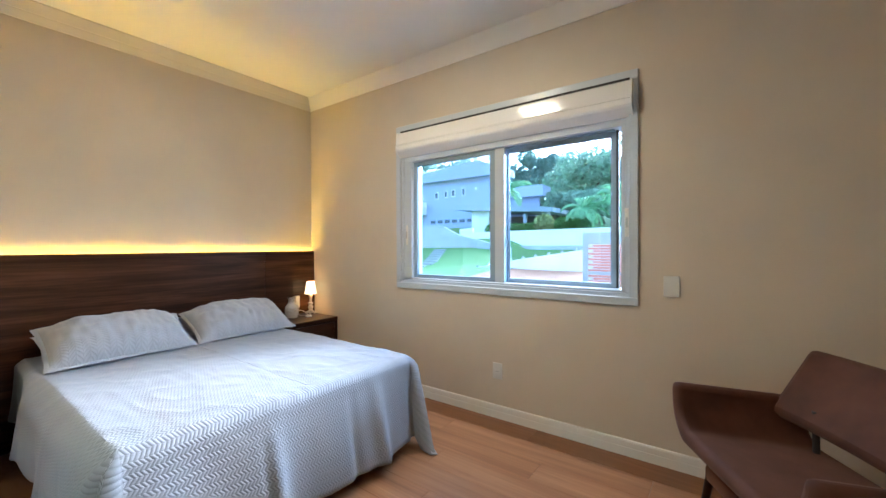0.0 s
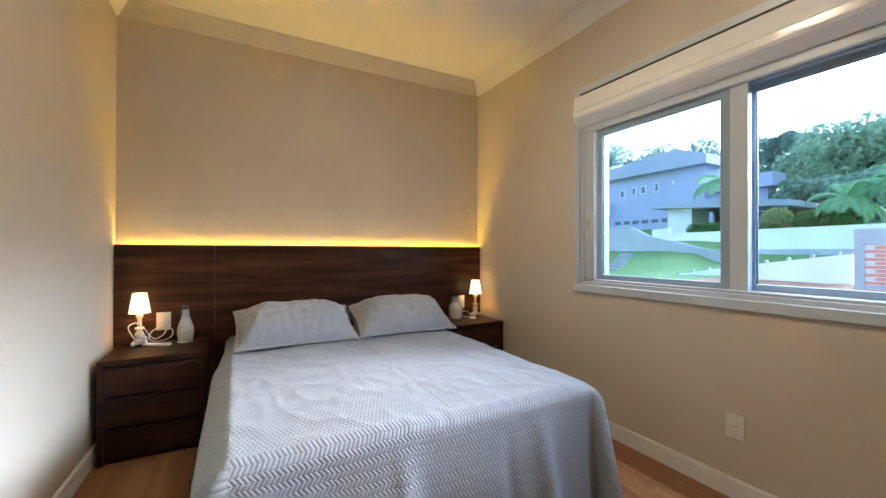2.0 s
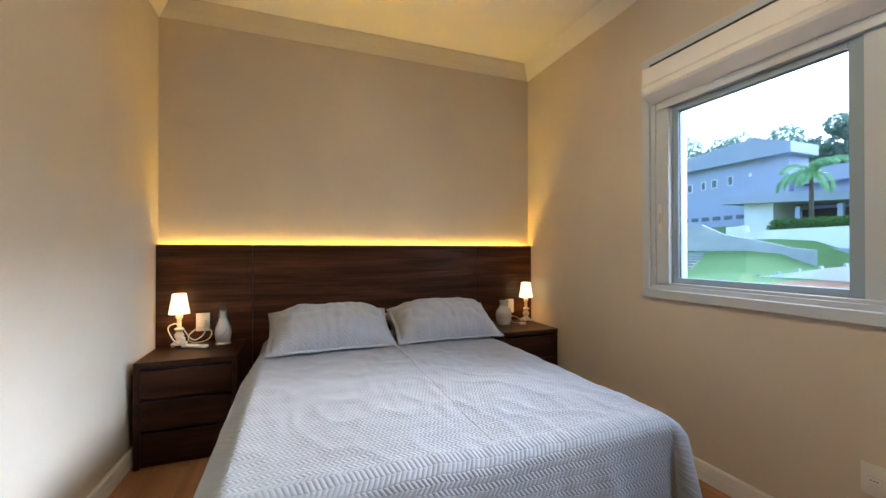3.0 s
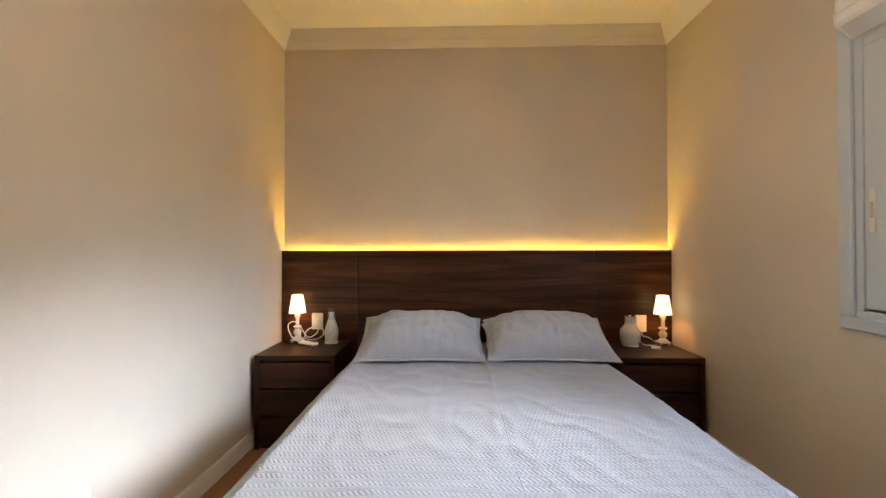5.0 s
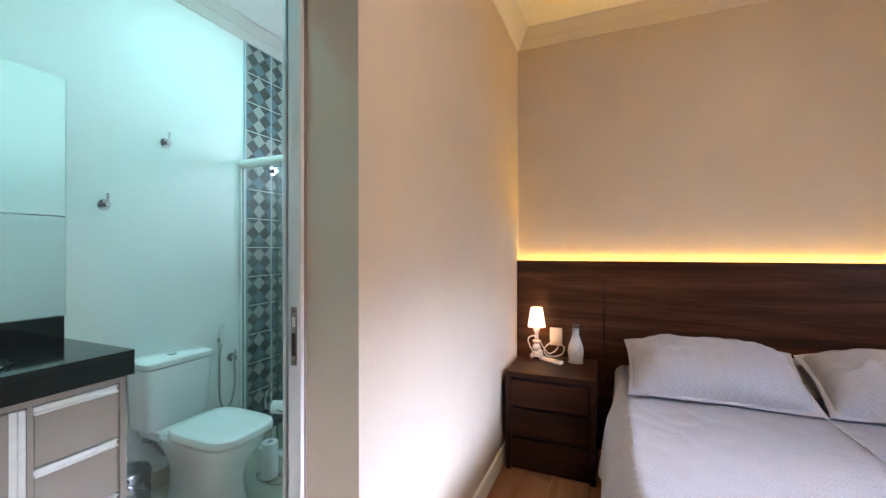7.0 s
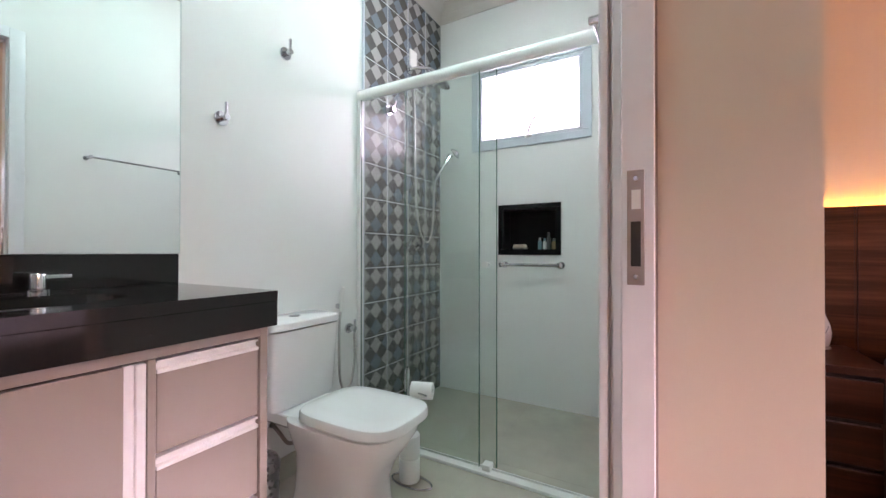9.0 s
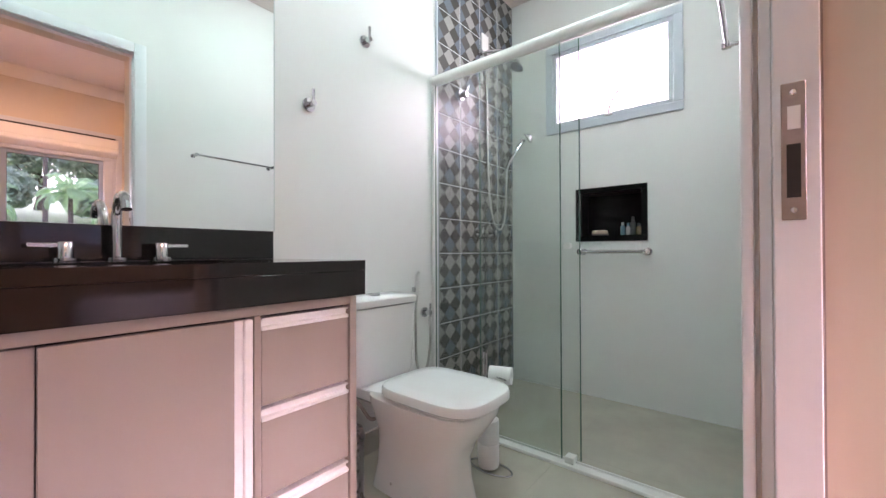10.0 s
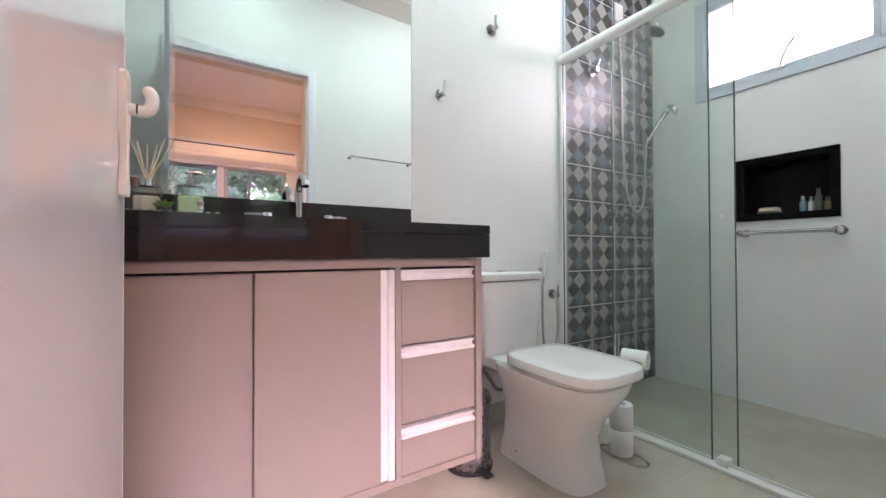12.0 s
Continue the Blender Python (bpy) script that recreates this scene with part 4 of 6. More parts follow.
def vanity():
    t = thing("vanity_cabinet", pose(0, 0, 0), "taupe wall-hung vanity cabinet with sliding doors and three drawers", "vanity cabinet")
    y1, y0 = -1.150, -1.664
    part("side_panel", box((1.836, y0, 0.205), (1.858, y1, 0.803), 0.001, 1), M_TAUPE, t, smooth=False)
    part("side_panel", box((3.070, y0, 0.205), (3.098, y1, 0.803), 0.001, 1), M_TAUPE, t, smooth=False)
    part("divider", box((2.1045, y0, 0.2235), (2.120, y1, 0.7795), 0.001, 1), M_TAUPE, t, smooth=False)
    part("bottom_panel", box((1.8585, y0, 0.205), (3.0695, y1 - 0.002, 0.223), 0.001, 1), M_TAUPE, t, smooth=False)
    part("fascia", box((1.8585, y1 - 0.02, 0.780), (3.0695, y1, 0.803), 0.001, 1), M_TAUPE, t, smooth=False)
    part("inside", box((1.859, y0 + 0.002, 0.2240), (2.104, y1 - 0.028, 0.7790)), M_DARKGAP, t, smooth=False)
    part("inside", box((2.1205, y0 + 0.002, 0.2240), (3.069, y1 - 0.040, 0.7790)), M_DARKGAP, t, smooth=False)
    for z0, z1 in ((0.572, 0.772), (0.362, 0.5645), (0.2265, 0.3505)):
        d = part("drawer", box((1.862, y1 - 0.026, z0), (2.101, y1 - 0.005, z1 - 0.028), 0.001, 1), M_TAUPE, t, smooth=False)
        part("handle", prism([(y1 - 0.026, z1 - 0.0275), (y1 - 0.002, z1 - 0.0275), (y1 - 0.002, z1 - 0.020), (y1 - 0.014, z1 - 0.018), (y1 - 0.014, z1 - 0.006), (y1 - 0.004, z1 - 0.005), (y1 - 0.004, z1), (y1 - 0.026, z1)], 0, 1.862, 2.101), M_ALUBAR, d, "brushed aluminium profile handle", False)
    d1 = part("sliding_door", box((2.1605, y1 - 0.020, 0.226), (2.455, y1 - 0.003, 0.774), 0.001, 1), M_TAUPE, t, smooth=False)
    part("handle", box((2.1225, y1 - 0.019, 0.226), (2.1405, y1 + 0.001, 0.774), 0.002, 1), M_ALUBAR, d1, "brushed aluminium profile handle", False)
    part("handle_lip", box((2.1408, y1 - 0.019, 0.226), (2.160, y1 - 0.008, 0.774), 0.001, 1), M_ALUBAR, d1, "brushed aluminium profile handle", False)
    part("sliding_door", box((2.456, y1 - 0.039, 0.226), (3.066, y1 - 0.022, 0.774), 0.001, 1), M_TAUPE, t, smooth=False)
    return t


vanity()


def countertop():
    t = thing("countertop", pose(0, 0, 0), "polished black granite countertop with an apron and a backsplash", "countertop")
    cx, cy, rx, ry = 2.28, -1.38, 0.205, 0.145
    x0, x1, y0, y1, z0, z1 = 1.817, 3.098, -1.668, -1.134, 0.872, 0.900
    bm = bmesh.new()
    n = 48
    rim_t = [bm.verts.new((cx + rx * math.cos(2 * math.pi * i / n), cy + ry * math.sin(2 * math.pi * i / n), z1)) for i in range(n)]
    rim_b = [bm.verts.new((v.co.x, v.co.y, z0)) for v in rim_t]

    def edge(a):
        c, s = math.cos(a), math.sin(a)
        k = min((x1 - cx) / c if c > 1e-6 else ((x0 - cx) / c if c < -1e-6 else 9), (y1 - cy) / s if s > 1e-6 else ((y0 - cy) / s if s < -1e-6 else 9))
        return cx + k * c, cy + k * s
    corners = {}
    angs = [2 * math.pi * i / n for i in range(n)]
    for X, Y in ((x0, y0), (x1, y0), (x1, y1), (x0, y1)):
        a = math.atan2(Y - cy, X - cx) % (2 * math.pi)
        i = min(range(n), key=lambda k: abs((angs[k] - a + math.pi) % (2 * math.pi) - math.pi))
        corners[i] = (X, Y)
    out_t = [bm.verts.new((*(corners[i] if i in corners else edge(angs[i])), z1)) for i in range(n)]
    out_b = [bm.verts.new((v.co.x, v.co.y, z0)) for v in out_t]
    for i in range(n):
        j = (i + 1) % n
        bm.faces.new((rim_t[i], rim_t[j], out_t[j], out_t[i]))
        bm.faces.new((rim_b[j], rim_b[i], out_b[i], out_b[j]))
        bm.faces.new((rim_t[j], rim_t[i], rim_b[i], rim_b[j]))
        bm.faces.new((out_t[i], out_t[j], out_b[j], out_b[i]))
    part("slab", bm, M_GRANITE, t, smooth=False)
    part("apron", box((1.817, -1.156, 0.8045), (3.098, -1.134, 0.8715), 0.001, 1), M_GRANITE, t, smooth=False)
    part("side_apron", box((1.817, -1.668, 0.8045), (1.835, -1.1565, 0.8715), 0.001, 1), M_GRANITE, t, smooth=False)
    part("backsplash", box((1.8185, -1.668, 0.9005), (3.098, -1.645, 0.999), 0.001, 1), M_GRANITE, t, smooth=False)
    s = thing("wash_basin", pose(cx, cy, 0), "white ceramic undermount wash basin", "wash basin")
    bowl = bmesh.new()
    rows = []
    for r, z in ((1.03, 0.8715), (1.0, 0.868), (0.96, 0.82), (0.82, 0.765), (0.5, 0.740), (0.1, 0.735)):
        rows.append([bowl.verts.new((rx * r * math.cos(2 * math.pi * i / n), ry * r * math.sin(2 * math.pi * i / n), z)) for i in range(n)])
    for a, b in zip(rows, rows[1:]):
        for i in range(n):
            bowl.faces.new((a[i], a[(i + 1) % n], b[(i + 1) % n], b[i]))
    bowl.faces.new(rows[-1])
    part("bowl", bowl, M_CERAMIC, s)
    part("drain", lathe([(0, 0.736), (0.022, 0.736), (0.024, 0.739), (0, 0.740)], 20), M_CHROME, s)


countertop()


def basin_tap():
    t = thing("basin_tap", pose(2.275, -1.585, 0.9003), "chrome three-piece basin tap on the granite counter", "tap")
    sp = part("spout", tube(curve_points([(0, 0, 0.004), (0, 0, 0.08), (0, 0.0, 0.125), (0, 0.018, 0.158), (0, 0.052, 0.170), (0, 0.085, 0.158), (0, 0.098, 0.130)], 6), 0.0115, 16), M_CHROME, t)
    part("spout_base", lathe([(0, 0), (0.025, 0), (0.025, 0.010), (0.014, 0.014), (0, 0.014)], 24), M_CHROME, t)
    for x in (-0.098, 0.098):
        h = part("handle", lathe([(0, 0), (0.026, 0), (0.026, 0.010), (0.0165, 0.0115), (0.0165, 0.048), (0.015, 0.050), (0, 0.050)], 24), M_CHROME, t)
        h.location = (x, 0, 0)
        s = math.copysign(1, x)
        part("lever", box((min(0, s * 0.065), -0.008, 0.036), (max(0, s * 0.065), 0.008, 0.047), 0.002, 1), M_CHROME, h)


basin_tap()

mir = thing("wall_mirror", pose(1.807, -1.6655, 0, 0, 0, 0.6), "large frameless wall mirror above the backsplash", "mirror")
part("glass", box((0, -0.004, 1.000), (1.289, 0, 2.066)), M_MIRROR, mir, smooth=False)
part("edge", box((-0.003, -0.004, 1.000), (-0.0002, 0.001, 2.069)), plain("mirror_edge", (0.55, 0.62, 0.60), 0.2), mir, smooth=False)


def robe_hook(x, z):
    t = thing("robe_hook", pose(x, -1.67, z), "chrome robe hook on the white wall", "hook", "robe hooks")
    part("rose", tube([(0, 0, 0), (0, 0.008, 0)], 0.027, 24), M_CHROME, t)
    part("stem", tube([(0, 0.0085, 0), (0, 0.045, 0)], 0.011, 16), M_CHROME, t)
    part("peg", tube([(0, 0.036, -0.012), (0, 0.037, 0.055)], 0.0065, 12), M_CHROME, t)


robe_hook(1.377, 1.885)
robe_hook(1.662, 1.512)


def rounded(w, y0, y1, z, n=40, power=2.6, back=6.0):
    """A seat-shaped outline at one height: squarer behind, rounder in front."""
    out = []
    cy = (y0 + y1) / 2
    for i in range(n):
        a = 2 * math.pi * i / n
        c, s = math.cos(a), math.sin(a)
        p = 2 / (power if s > 0 else back)
        out.append((w * math.copysign(abs(c) ** p, c), cy + (y1 - y0) / 2 * math.copysign(abs(s) ** p, s), z))
    return out


def loft(rings, cap=True):
    bm = bmesh.new()
    vs = [[bm.verts.new(p) for p in r] for r in rings]
    n = len(vs[0])
    for a, b in zip(vs, vs[1:]):
        for i in range(n):
            bm.faces.new((a[i], a[(i + 1) % n], b[(i + 1) % n], b[i]))
    if cap:
        bm.faces.new(list(reversed(vs[0])))
        bm.faces.new(vs[-1])
    return bm


def toilet():
    t = thing("toilet", pose(1.402, 0, 0), "white ceramic close-coupled toilet with its lid closed", "toilet")
    part("pedestal", loft([rounded(0.112, -1.485, -1.075, 0.0, power=3.6, back=7), rounded(0.110, -1.484, -1.078, 0.012, power=3.6, back=7), rounded(0.103, -1.470, -1.094, 0.09, power=3.4, back=6), rounded(0.102, -1.462, -1.098, 0.17, power=3.2, back=6), rounded(0.116, -1.460, -1.070, 0.235, power=3.0, back=5), rounded(0.140, -1.465, -1.024, 0.295, power=3.0, back=5), rounded(0.158, -1.47, -0.994, 0.345, power=3.2, back=5), rounded(0.163, -1.47, -0.986, 0.376, power=3.4, back=5), rounded(0.158, -1.465, -0.990, 0.380, power=3.4, back=5)]), M_CERAMIC, t)
    part("tank_shelf", loft([rounded(0.098, -1.655, -1.42, 0.315, power=6, back=8), rounded(0.128, -1.658, -1.40, 0.340, power=6, back=8), rounded(0.130, -1.658, -1.40, 0.376, power=6, back=8), rounded(0.126, -1.655, -1.40, 0.3808, power=6, back=8)]), M_CERAMIC, t)
    part("seat", loft([rounded(0.152, -1.385, -0.990, 0.3812, power=3.6, back=4.2), rounded(0.153, -1.386, -0.989, 0.383, power=3.6, back=4.2), rounded(0.153, -1.386, -0.989, 0.388, power=3.6, back=4.2), rounded(0.152, -1.385, -0.990, 0.390, power=3.6, back=4.2)]), M_CERAMIC, t)
    part("lid", loft([rounded(0.168, -1.392, -0.966, 0.3935, power=3.7, back=4.2), rounded(0.174, -1.398, -0.960, 0.398, power=3.7, back=4.2), rounded(0.174, -1.398, -0.960, 0.418, power=3.7, back=4.2), rounded(0.170, -1.394, -0.964, 0.428, power=3.7, back=4.2), rounded(0.160, -1.385, -0.975, 0.4325, power=3.7, back=4.2), rounded(0.11, -1.34, -1.02, 0.4345, power=3.3, back=4), rounded(0.05, -1.28, -1.08, 0.435, power=3)]), M_CERAMIC, t)
    for x in (-0.075, 0.075):
        part("hinge", tube([(x - 0.018, -1.408, 0.394), (x + 0.018, -1.408, 0.394)], 0.012, 14), M_CERAMIC, t)
    cis = part("cistern", loft([rounded(0.155, -1.66, -1.50, 0.384, power=9, back=9), rounded(0.160, -1.662, -1.492, 0.40, power=9, back=9), rounded(0.176, -1.665, -1.478, 0.694, power=9, back=9)]), M_CERAMIC, t)
    part("cistern_lid", loft([rounded(0.179, -1.667, -1.474, 0.700, power=9, back=9), rounded(0.181, -1.668, -1.472, 0.706, power=9, back=9), rounded(0.180, -1.668, -1.473, 0.726, power=9, back=9), rounded(0.172, -1.66, -1.482, 0.733, power=9, back=9)]), M_CERAMIC, cis)
    part("flush_button", lathe([(0, 0.733), (0.024, 0.733), (0.024, 0.738), (0.018, 0.740), (0, 0.7405)], 24), M_CHROME, cis).location = (0, -1.57, 0)
    part("screw_cap", lathe([(0, 0), (0.006, 0), (0.005, 0.003), (0, 0.004)], 12), M_STEEL, t).matrix_local = pose(0.106, -1.36, 0.045, 0, 90, 0)


toilet()


def supply():
    t = thing("water_supply_valve", pose(1.470, -1.669, 0.290), "chrome angle valve with a braided hose to the toilet", "valve")
    part("valve", tube([(0, 0, 0), (0, 0.05, 0)], [0.024, 0.015], 16), M_CHROME, t)
    part("hose", tube(curve_points([(0, 0.05, 0), (-0.005, 0.09, -0.03), (-0.03, 0.11, -0.075), (-0.065, 0.12, -0.07), (-0.08, 0.09, -0.01), (-0.07, 0.06, 0.06)], 6), 0.008, 10), M_AGED, t)


supply()


def bidet_spray():
    t = thing("bidet_spray", pose(0.975, -1.669, 0.60), "white hand bidet spray with a chrome valve and hose", "bidet spray")
    part("valve", tube([(0, 0, 0), (0, 0.012, 0), (0, 0.013, 0), (0, 0.05, 0)], [0.026, 0.026, 0.013, 0.013], 20), M_CHROME, t)
    part("valve_lever", tube([(0, 0.045, -0.02), (0, 0.047, 0.05)], 0.006, 10), M_CHROME, t)
    part("hose", tube(curve_points([(0, 0.04, -0.02), (0.0, 0.045, -0.16), (0.03, 0.05, -0.27), (0.075, 0.05, -0.30), (0.105, 0.045, -0.22), (0.10, 0.035, 0.0), (0.085, 0.03, 0.10)], 8), 0.0065, 10), M_STEEL, t)
    part("spray_handle", tube([(0.083, 0.03, 0.10), (0.079, 0.028, 0.13), (0.073, 0.025, 0.20), (0.068, 0.035, 0.222)], [0.009, 0.011, 0.012, 0.010], 12), M_PLASTIC, t)
    part("bracket", box((0.066, 0.0, 0.115), (0.094, 0.026, 0.14), 0.003, 1), M_CHROME, t)


bidet_spray()


def paper_stand():
    t = thing("toilet_paper_stand", pose(1.115, -1.195, 0), "chrome wire toilet paper stand with spare rolls", "toilet paper stand")
    loop = [(0.045 * math.cos(a), 0.100 * math.sin(a) + 0.03, 0.005) for a in [2 * math.pi * i / 28 for i in range(29)]]
    part("base_loop", tube(loop, 0.004, 8), M_CHROME, t)
    part("post", tube(curve_points([(-0.045, 0.03, 0.005), (-0.05, -0.02, 0.30), (-0.05, -0.02, 0.44), (-0.035, -0.01, 0.485), (0.0, 0.0, 0.49), (0.02, 0.01, 0.46), (0.02, 0.01, 0.40)], 6), 0.004, 8), M_CHROME, t)
    part("roll_arm", tube([(-0.05, -0.02, 0.385), (-0.02, 0.06, 0.385), (-0.01, 0.10, 0.385)], 0.004, 8), M_CHROME, t)
    paper = plain("toilet_paper", (0.78, 0.78, 0.77), 0.9, 0, 0.02, 90, 0.0006)
    ring = [(0.019, 0), (0.043, 0), (0.045, 0.003), (0.045, 0.095), (0.043, 0.098), (0.019, 0.098), (0.019, 0)]
    top = part("paper_roll", lathe([(0.012, 0), (0.036, 0), (0.037, 0.002), (0.037, 0.095), (0.036, 0.097), (0.012, 0.097), (0.012, 0)], 28), paper, t)
    top.matrix_local = pose(-0.045, 0.00, 0.385, 90, 0, 198)
    for k in range(2):
        part("spare_roll", lathe(ring, 28), paper, t).location = (0.0, 0.02, 0.012 + 0.099 * k)


paper_stand()


M_BIN = plain("dark_brushed_steel", (0.24, 0.24, 0.24), 0.28, 1.0, 0.08, 60)


def bin_thing():
    t = thing("pedal_bin", pose(1.672, -1.45, 0), "small brushed steel pedal bin beside the vanity", "bin")
    part("body", lathe([(0, 0.0), (0.085, 0.0), (0.087, 0.012), (0.085, 0.014), (0.085, 0.245), (0, 0.245)], 36), M_BIN, t)
    part("lid", lathe([(0.088, 0.2455), (0.089, 0.262), (0.080, 0.280), (0.05, 0.293), (0, 0.297)], 36), M_BIN, t)
    part("pedal", box((-0.018, 0.085, 0.010), (0.018, 0.135, 0.018), 0.003, 1), M_GASKET, t)
    part("base_ring", lathe([(0.086, 0.0), (0.091, 0.0), (0.091, 0.014), (0.087, 0.015)], 36), M_GASKET, t)


bin_thing()


def tray_set():
    tz = 0.9003
    t = thing("mirror_tray", pose(2.62, -1.40, tz), "mirrored tray with a beaded silver rim on the counter", "tray")
    part("plate", box((-0.105, -0.055, 0.004), (0.105, 0.055, 0.010), 0.002, 1), M_MIRROR, t, smooth=False)
    rimpts = [(-0.10 + 0.0195 * k, s) for k in range(11) for s in (-0.055, 0.055)] + [(s, -0.039 + 0.0195 * k) for k in range(5) for s in (-0.105, 0.105)]
    for x, y in rimpts:
        r = part("bead_ring", tube([(0.009 * math.cos(2 * math.pi * i / 12), 0, 0.009 * math.sin(2 * math.pi * i / 12)) for i in range(13)], 0.0018, 6), M_CHROME, t)
        r.matrix_local = pose(x, y, 0.011, 0, 0, 0 if abs(y) > 0.054 else 90)
    for x in (-0.09, 0.09):
        for y in (-0.04, 0.04):
            part("foot", lathe([(0, 0), (0.005, 0), (0.005, 0.004), (0, 0.004)], 10), M_CHROME, t).location = (x, y, 0)
    b = tz + 0.0103
    d = thing("reed_diffuser", pose(2.668, -1.425, b), "reed diffuser in a square glass bottle", "reed diffuser")
    part("bottle", box((-0.030, -0.030, 0), (0.030, 0.030, 0.075), 0.006, 2), M_CLEAR, d)
    part("oil", box((-0.026, -0.026, 0.003), (0.026, 0.026, 0.05), 0.004, 1), plain("pale_oil", (0.62, 0.57, 0.48), 0.2), d)
    part("collar", lathe([(0, 0.0755), (0.014, 0.0755), (0.014, 0.093), (0, 0.093)], 18), M_CHROME, d)
    reed = plain("rattan_reed", (0.66, 0.56, 0.38), 0.7)
    for k, (dx, dy) in enumerate(((-0.055, 0.01), (-0.018, -0.02), (0.0, 0.015), (-0.035, 0.0), (0.022, -0.008), (0.03, 0.012))):
        part("reed", tube([(dx * 0.1, dy * 0.1, 0.0935), (dx, dy, 0.20 - 0.012 * (k % 3))], 0.0017, 6), reed, d)
    s = thing("soap_dispenser", pose(2.578, -1.415, b), "glass soap dispenser half full of pale green soap", "soap dispenser")
    part("bottle", box((-0.031, -0.031, 0), (0.031, 0.031, 0.082), 0.006, 2), M_CLEAR, s)
    part("soap", box((-0.027, -0.027, 0.003), (0.027, 0.027, 0.055), 0.004, 1), plain("green_soap", (0.34, 0.60, 0.36), 0.2), s)
    part("collar", lathe([(0, 0.0825), (0.013, 0.0825), (0.013, 0.100), (0.006, 0.102), (0.006, 0.115), (0, 0.115)], 18), M_CHROME, s)
    part("pump_nozzle", tube([(0.008, 0, 0.1165), (-0.022, 0, 0.119), (-0.032, 0, 0.113)], [0.006, 0.0045, 0.0035], 10), M_CHROME, s)
    part("charm", lathe([(0, 0), (0.008, 0.006), (0.005, 0.014), (0.009, 0.022), (0, 0.030)], 10), M_STEEL, s).location = (-0.022, 0.036, 0.015)
    p = thing("succulent_pot", pose(2.632, -1.385, b), "tiny green succulent in a dark pot", "plant")
    part("pot", lathe([(0, 0), (0.012, 0), (0.016, 0.022), (0.014, 0.023), (0, 0.020)], 16), plain("dark_pot", (0.05, 0.045, 0.04), 0.5), p)
    green = plain("succulent_green", (0.07, 0.22, 0.03), 0.5, 0, 0.25, 60)
    for k in range(14):
        a, e = k * 2.4, 0.25 + 0.09 * (k % 7)
        tip = Vector((math.cos(a) * math.cos(e), math.sin(a) * math.cos(e), math.sin(e))) * 0.024
        part("leaf", tube([(0, 0, 0.0225), tuple(tip * 0.55 + Vector((0, 0, 0.0225))), tuple(tip + Vector((0, 0, 0.0225)))], [0.003, 0.0055, 0.0008], 6), green, p)
    f = thing("small_bottle", pose(2.690, -1.375, b), "small perfume bottle with a brown cap", "bottle")
    part("bottle", lathe([(0, 0), (0.014, 0), (0.015, 0.05), (0.006, 0.058), (0.006, 0.064), (0, 0.064)], 18), M_CLEAR, f)
    part("cap", lathe([(0, 0.0645), (0.009, 0.0645), (0.009, 0.088), (0, 0.088)], 16), plain("brown_cap", (0.16, 0.08, 0.05), 0.4), f)


tray_set()


def bath_window():
    t = thing("window_2", pose(0, 0, 0), "small white top-hung bathroom window with frosted glass", "window", kind="structure")
    y0, y1, z0, z1 = -1.398, -0.588, 1.713, 2.306

    def bars(x0, x1, w, inset, mat, parent, name):
        a0, a1, b0, b1 = y0 + inset, y1 - inset, z0 + inset, z1 - inset
        for lo, hi in (((x0, a0, b0), (x1, a1, b0 + w)), ((x0, a0, b1 - w), (x1, a1, b1)), ((x0, a0, b0 + w + 0.0003), (x1, a0 + w, b1 - w - 0.0003)), ((x0, a1 - w, b0 + w + 0.0003), (x1, a1, b1 - w - 0.0003))):
            part(name, box(lo, hi, 0.003, 1), mat, parent, smooth=False)
    bars(0.0045, 0.018, 0.050, 0.0, M_ALU, t, "casing")
    bars(-0.10, -0.029, 0.022, 0.039, M_ALU, t, "lining")
    bars(-0.028, 0.010, 0.026, 0.0505, M_ALU, t, "sash")
    g = part("pane", box((-0.012, y0 + 0.074, z0 + 0.074), (-0.007, y1 - 0.074, z1 - 0.074)), M_FROST, t, "frosted pane", False)
    g.visible_shadow = False
    k = part("latch", box((0.0105, -1.010, z0 + 0.052), (0.026, -0.966, z0 + 0.070), 0.003, 1), M_ALUBAR, t, smooth=False)
    part("lever", tube(curve_points([(0.018, -0.988, z0 + 0.068), (0.026, -0.975, z0 + 0.11), (0.032, -0.952, z0 + 0.15), (0.030, -0.925, z0 + 0.19)], 5), 0.008, 10), M_ALUBAR, k)


bath_window()


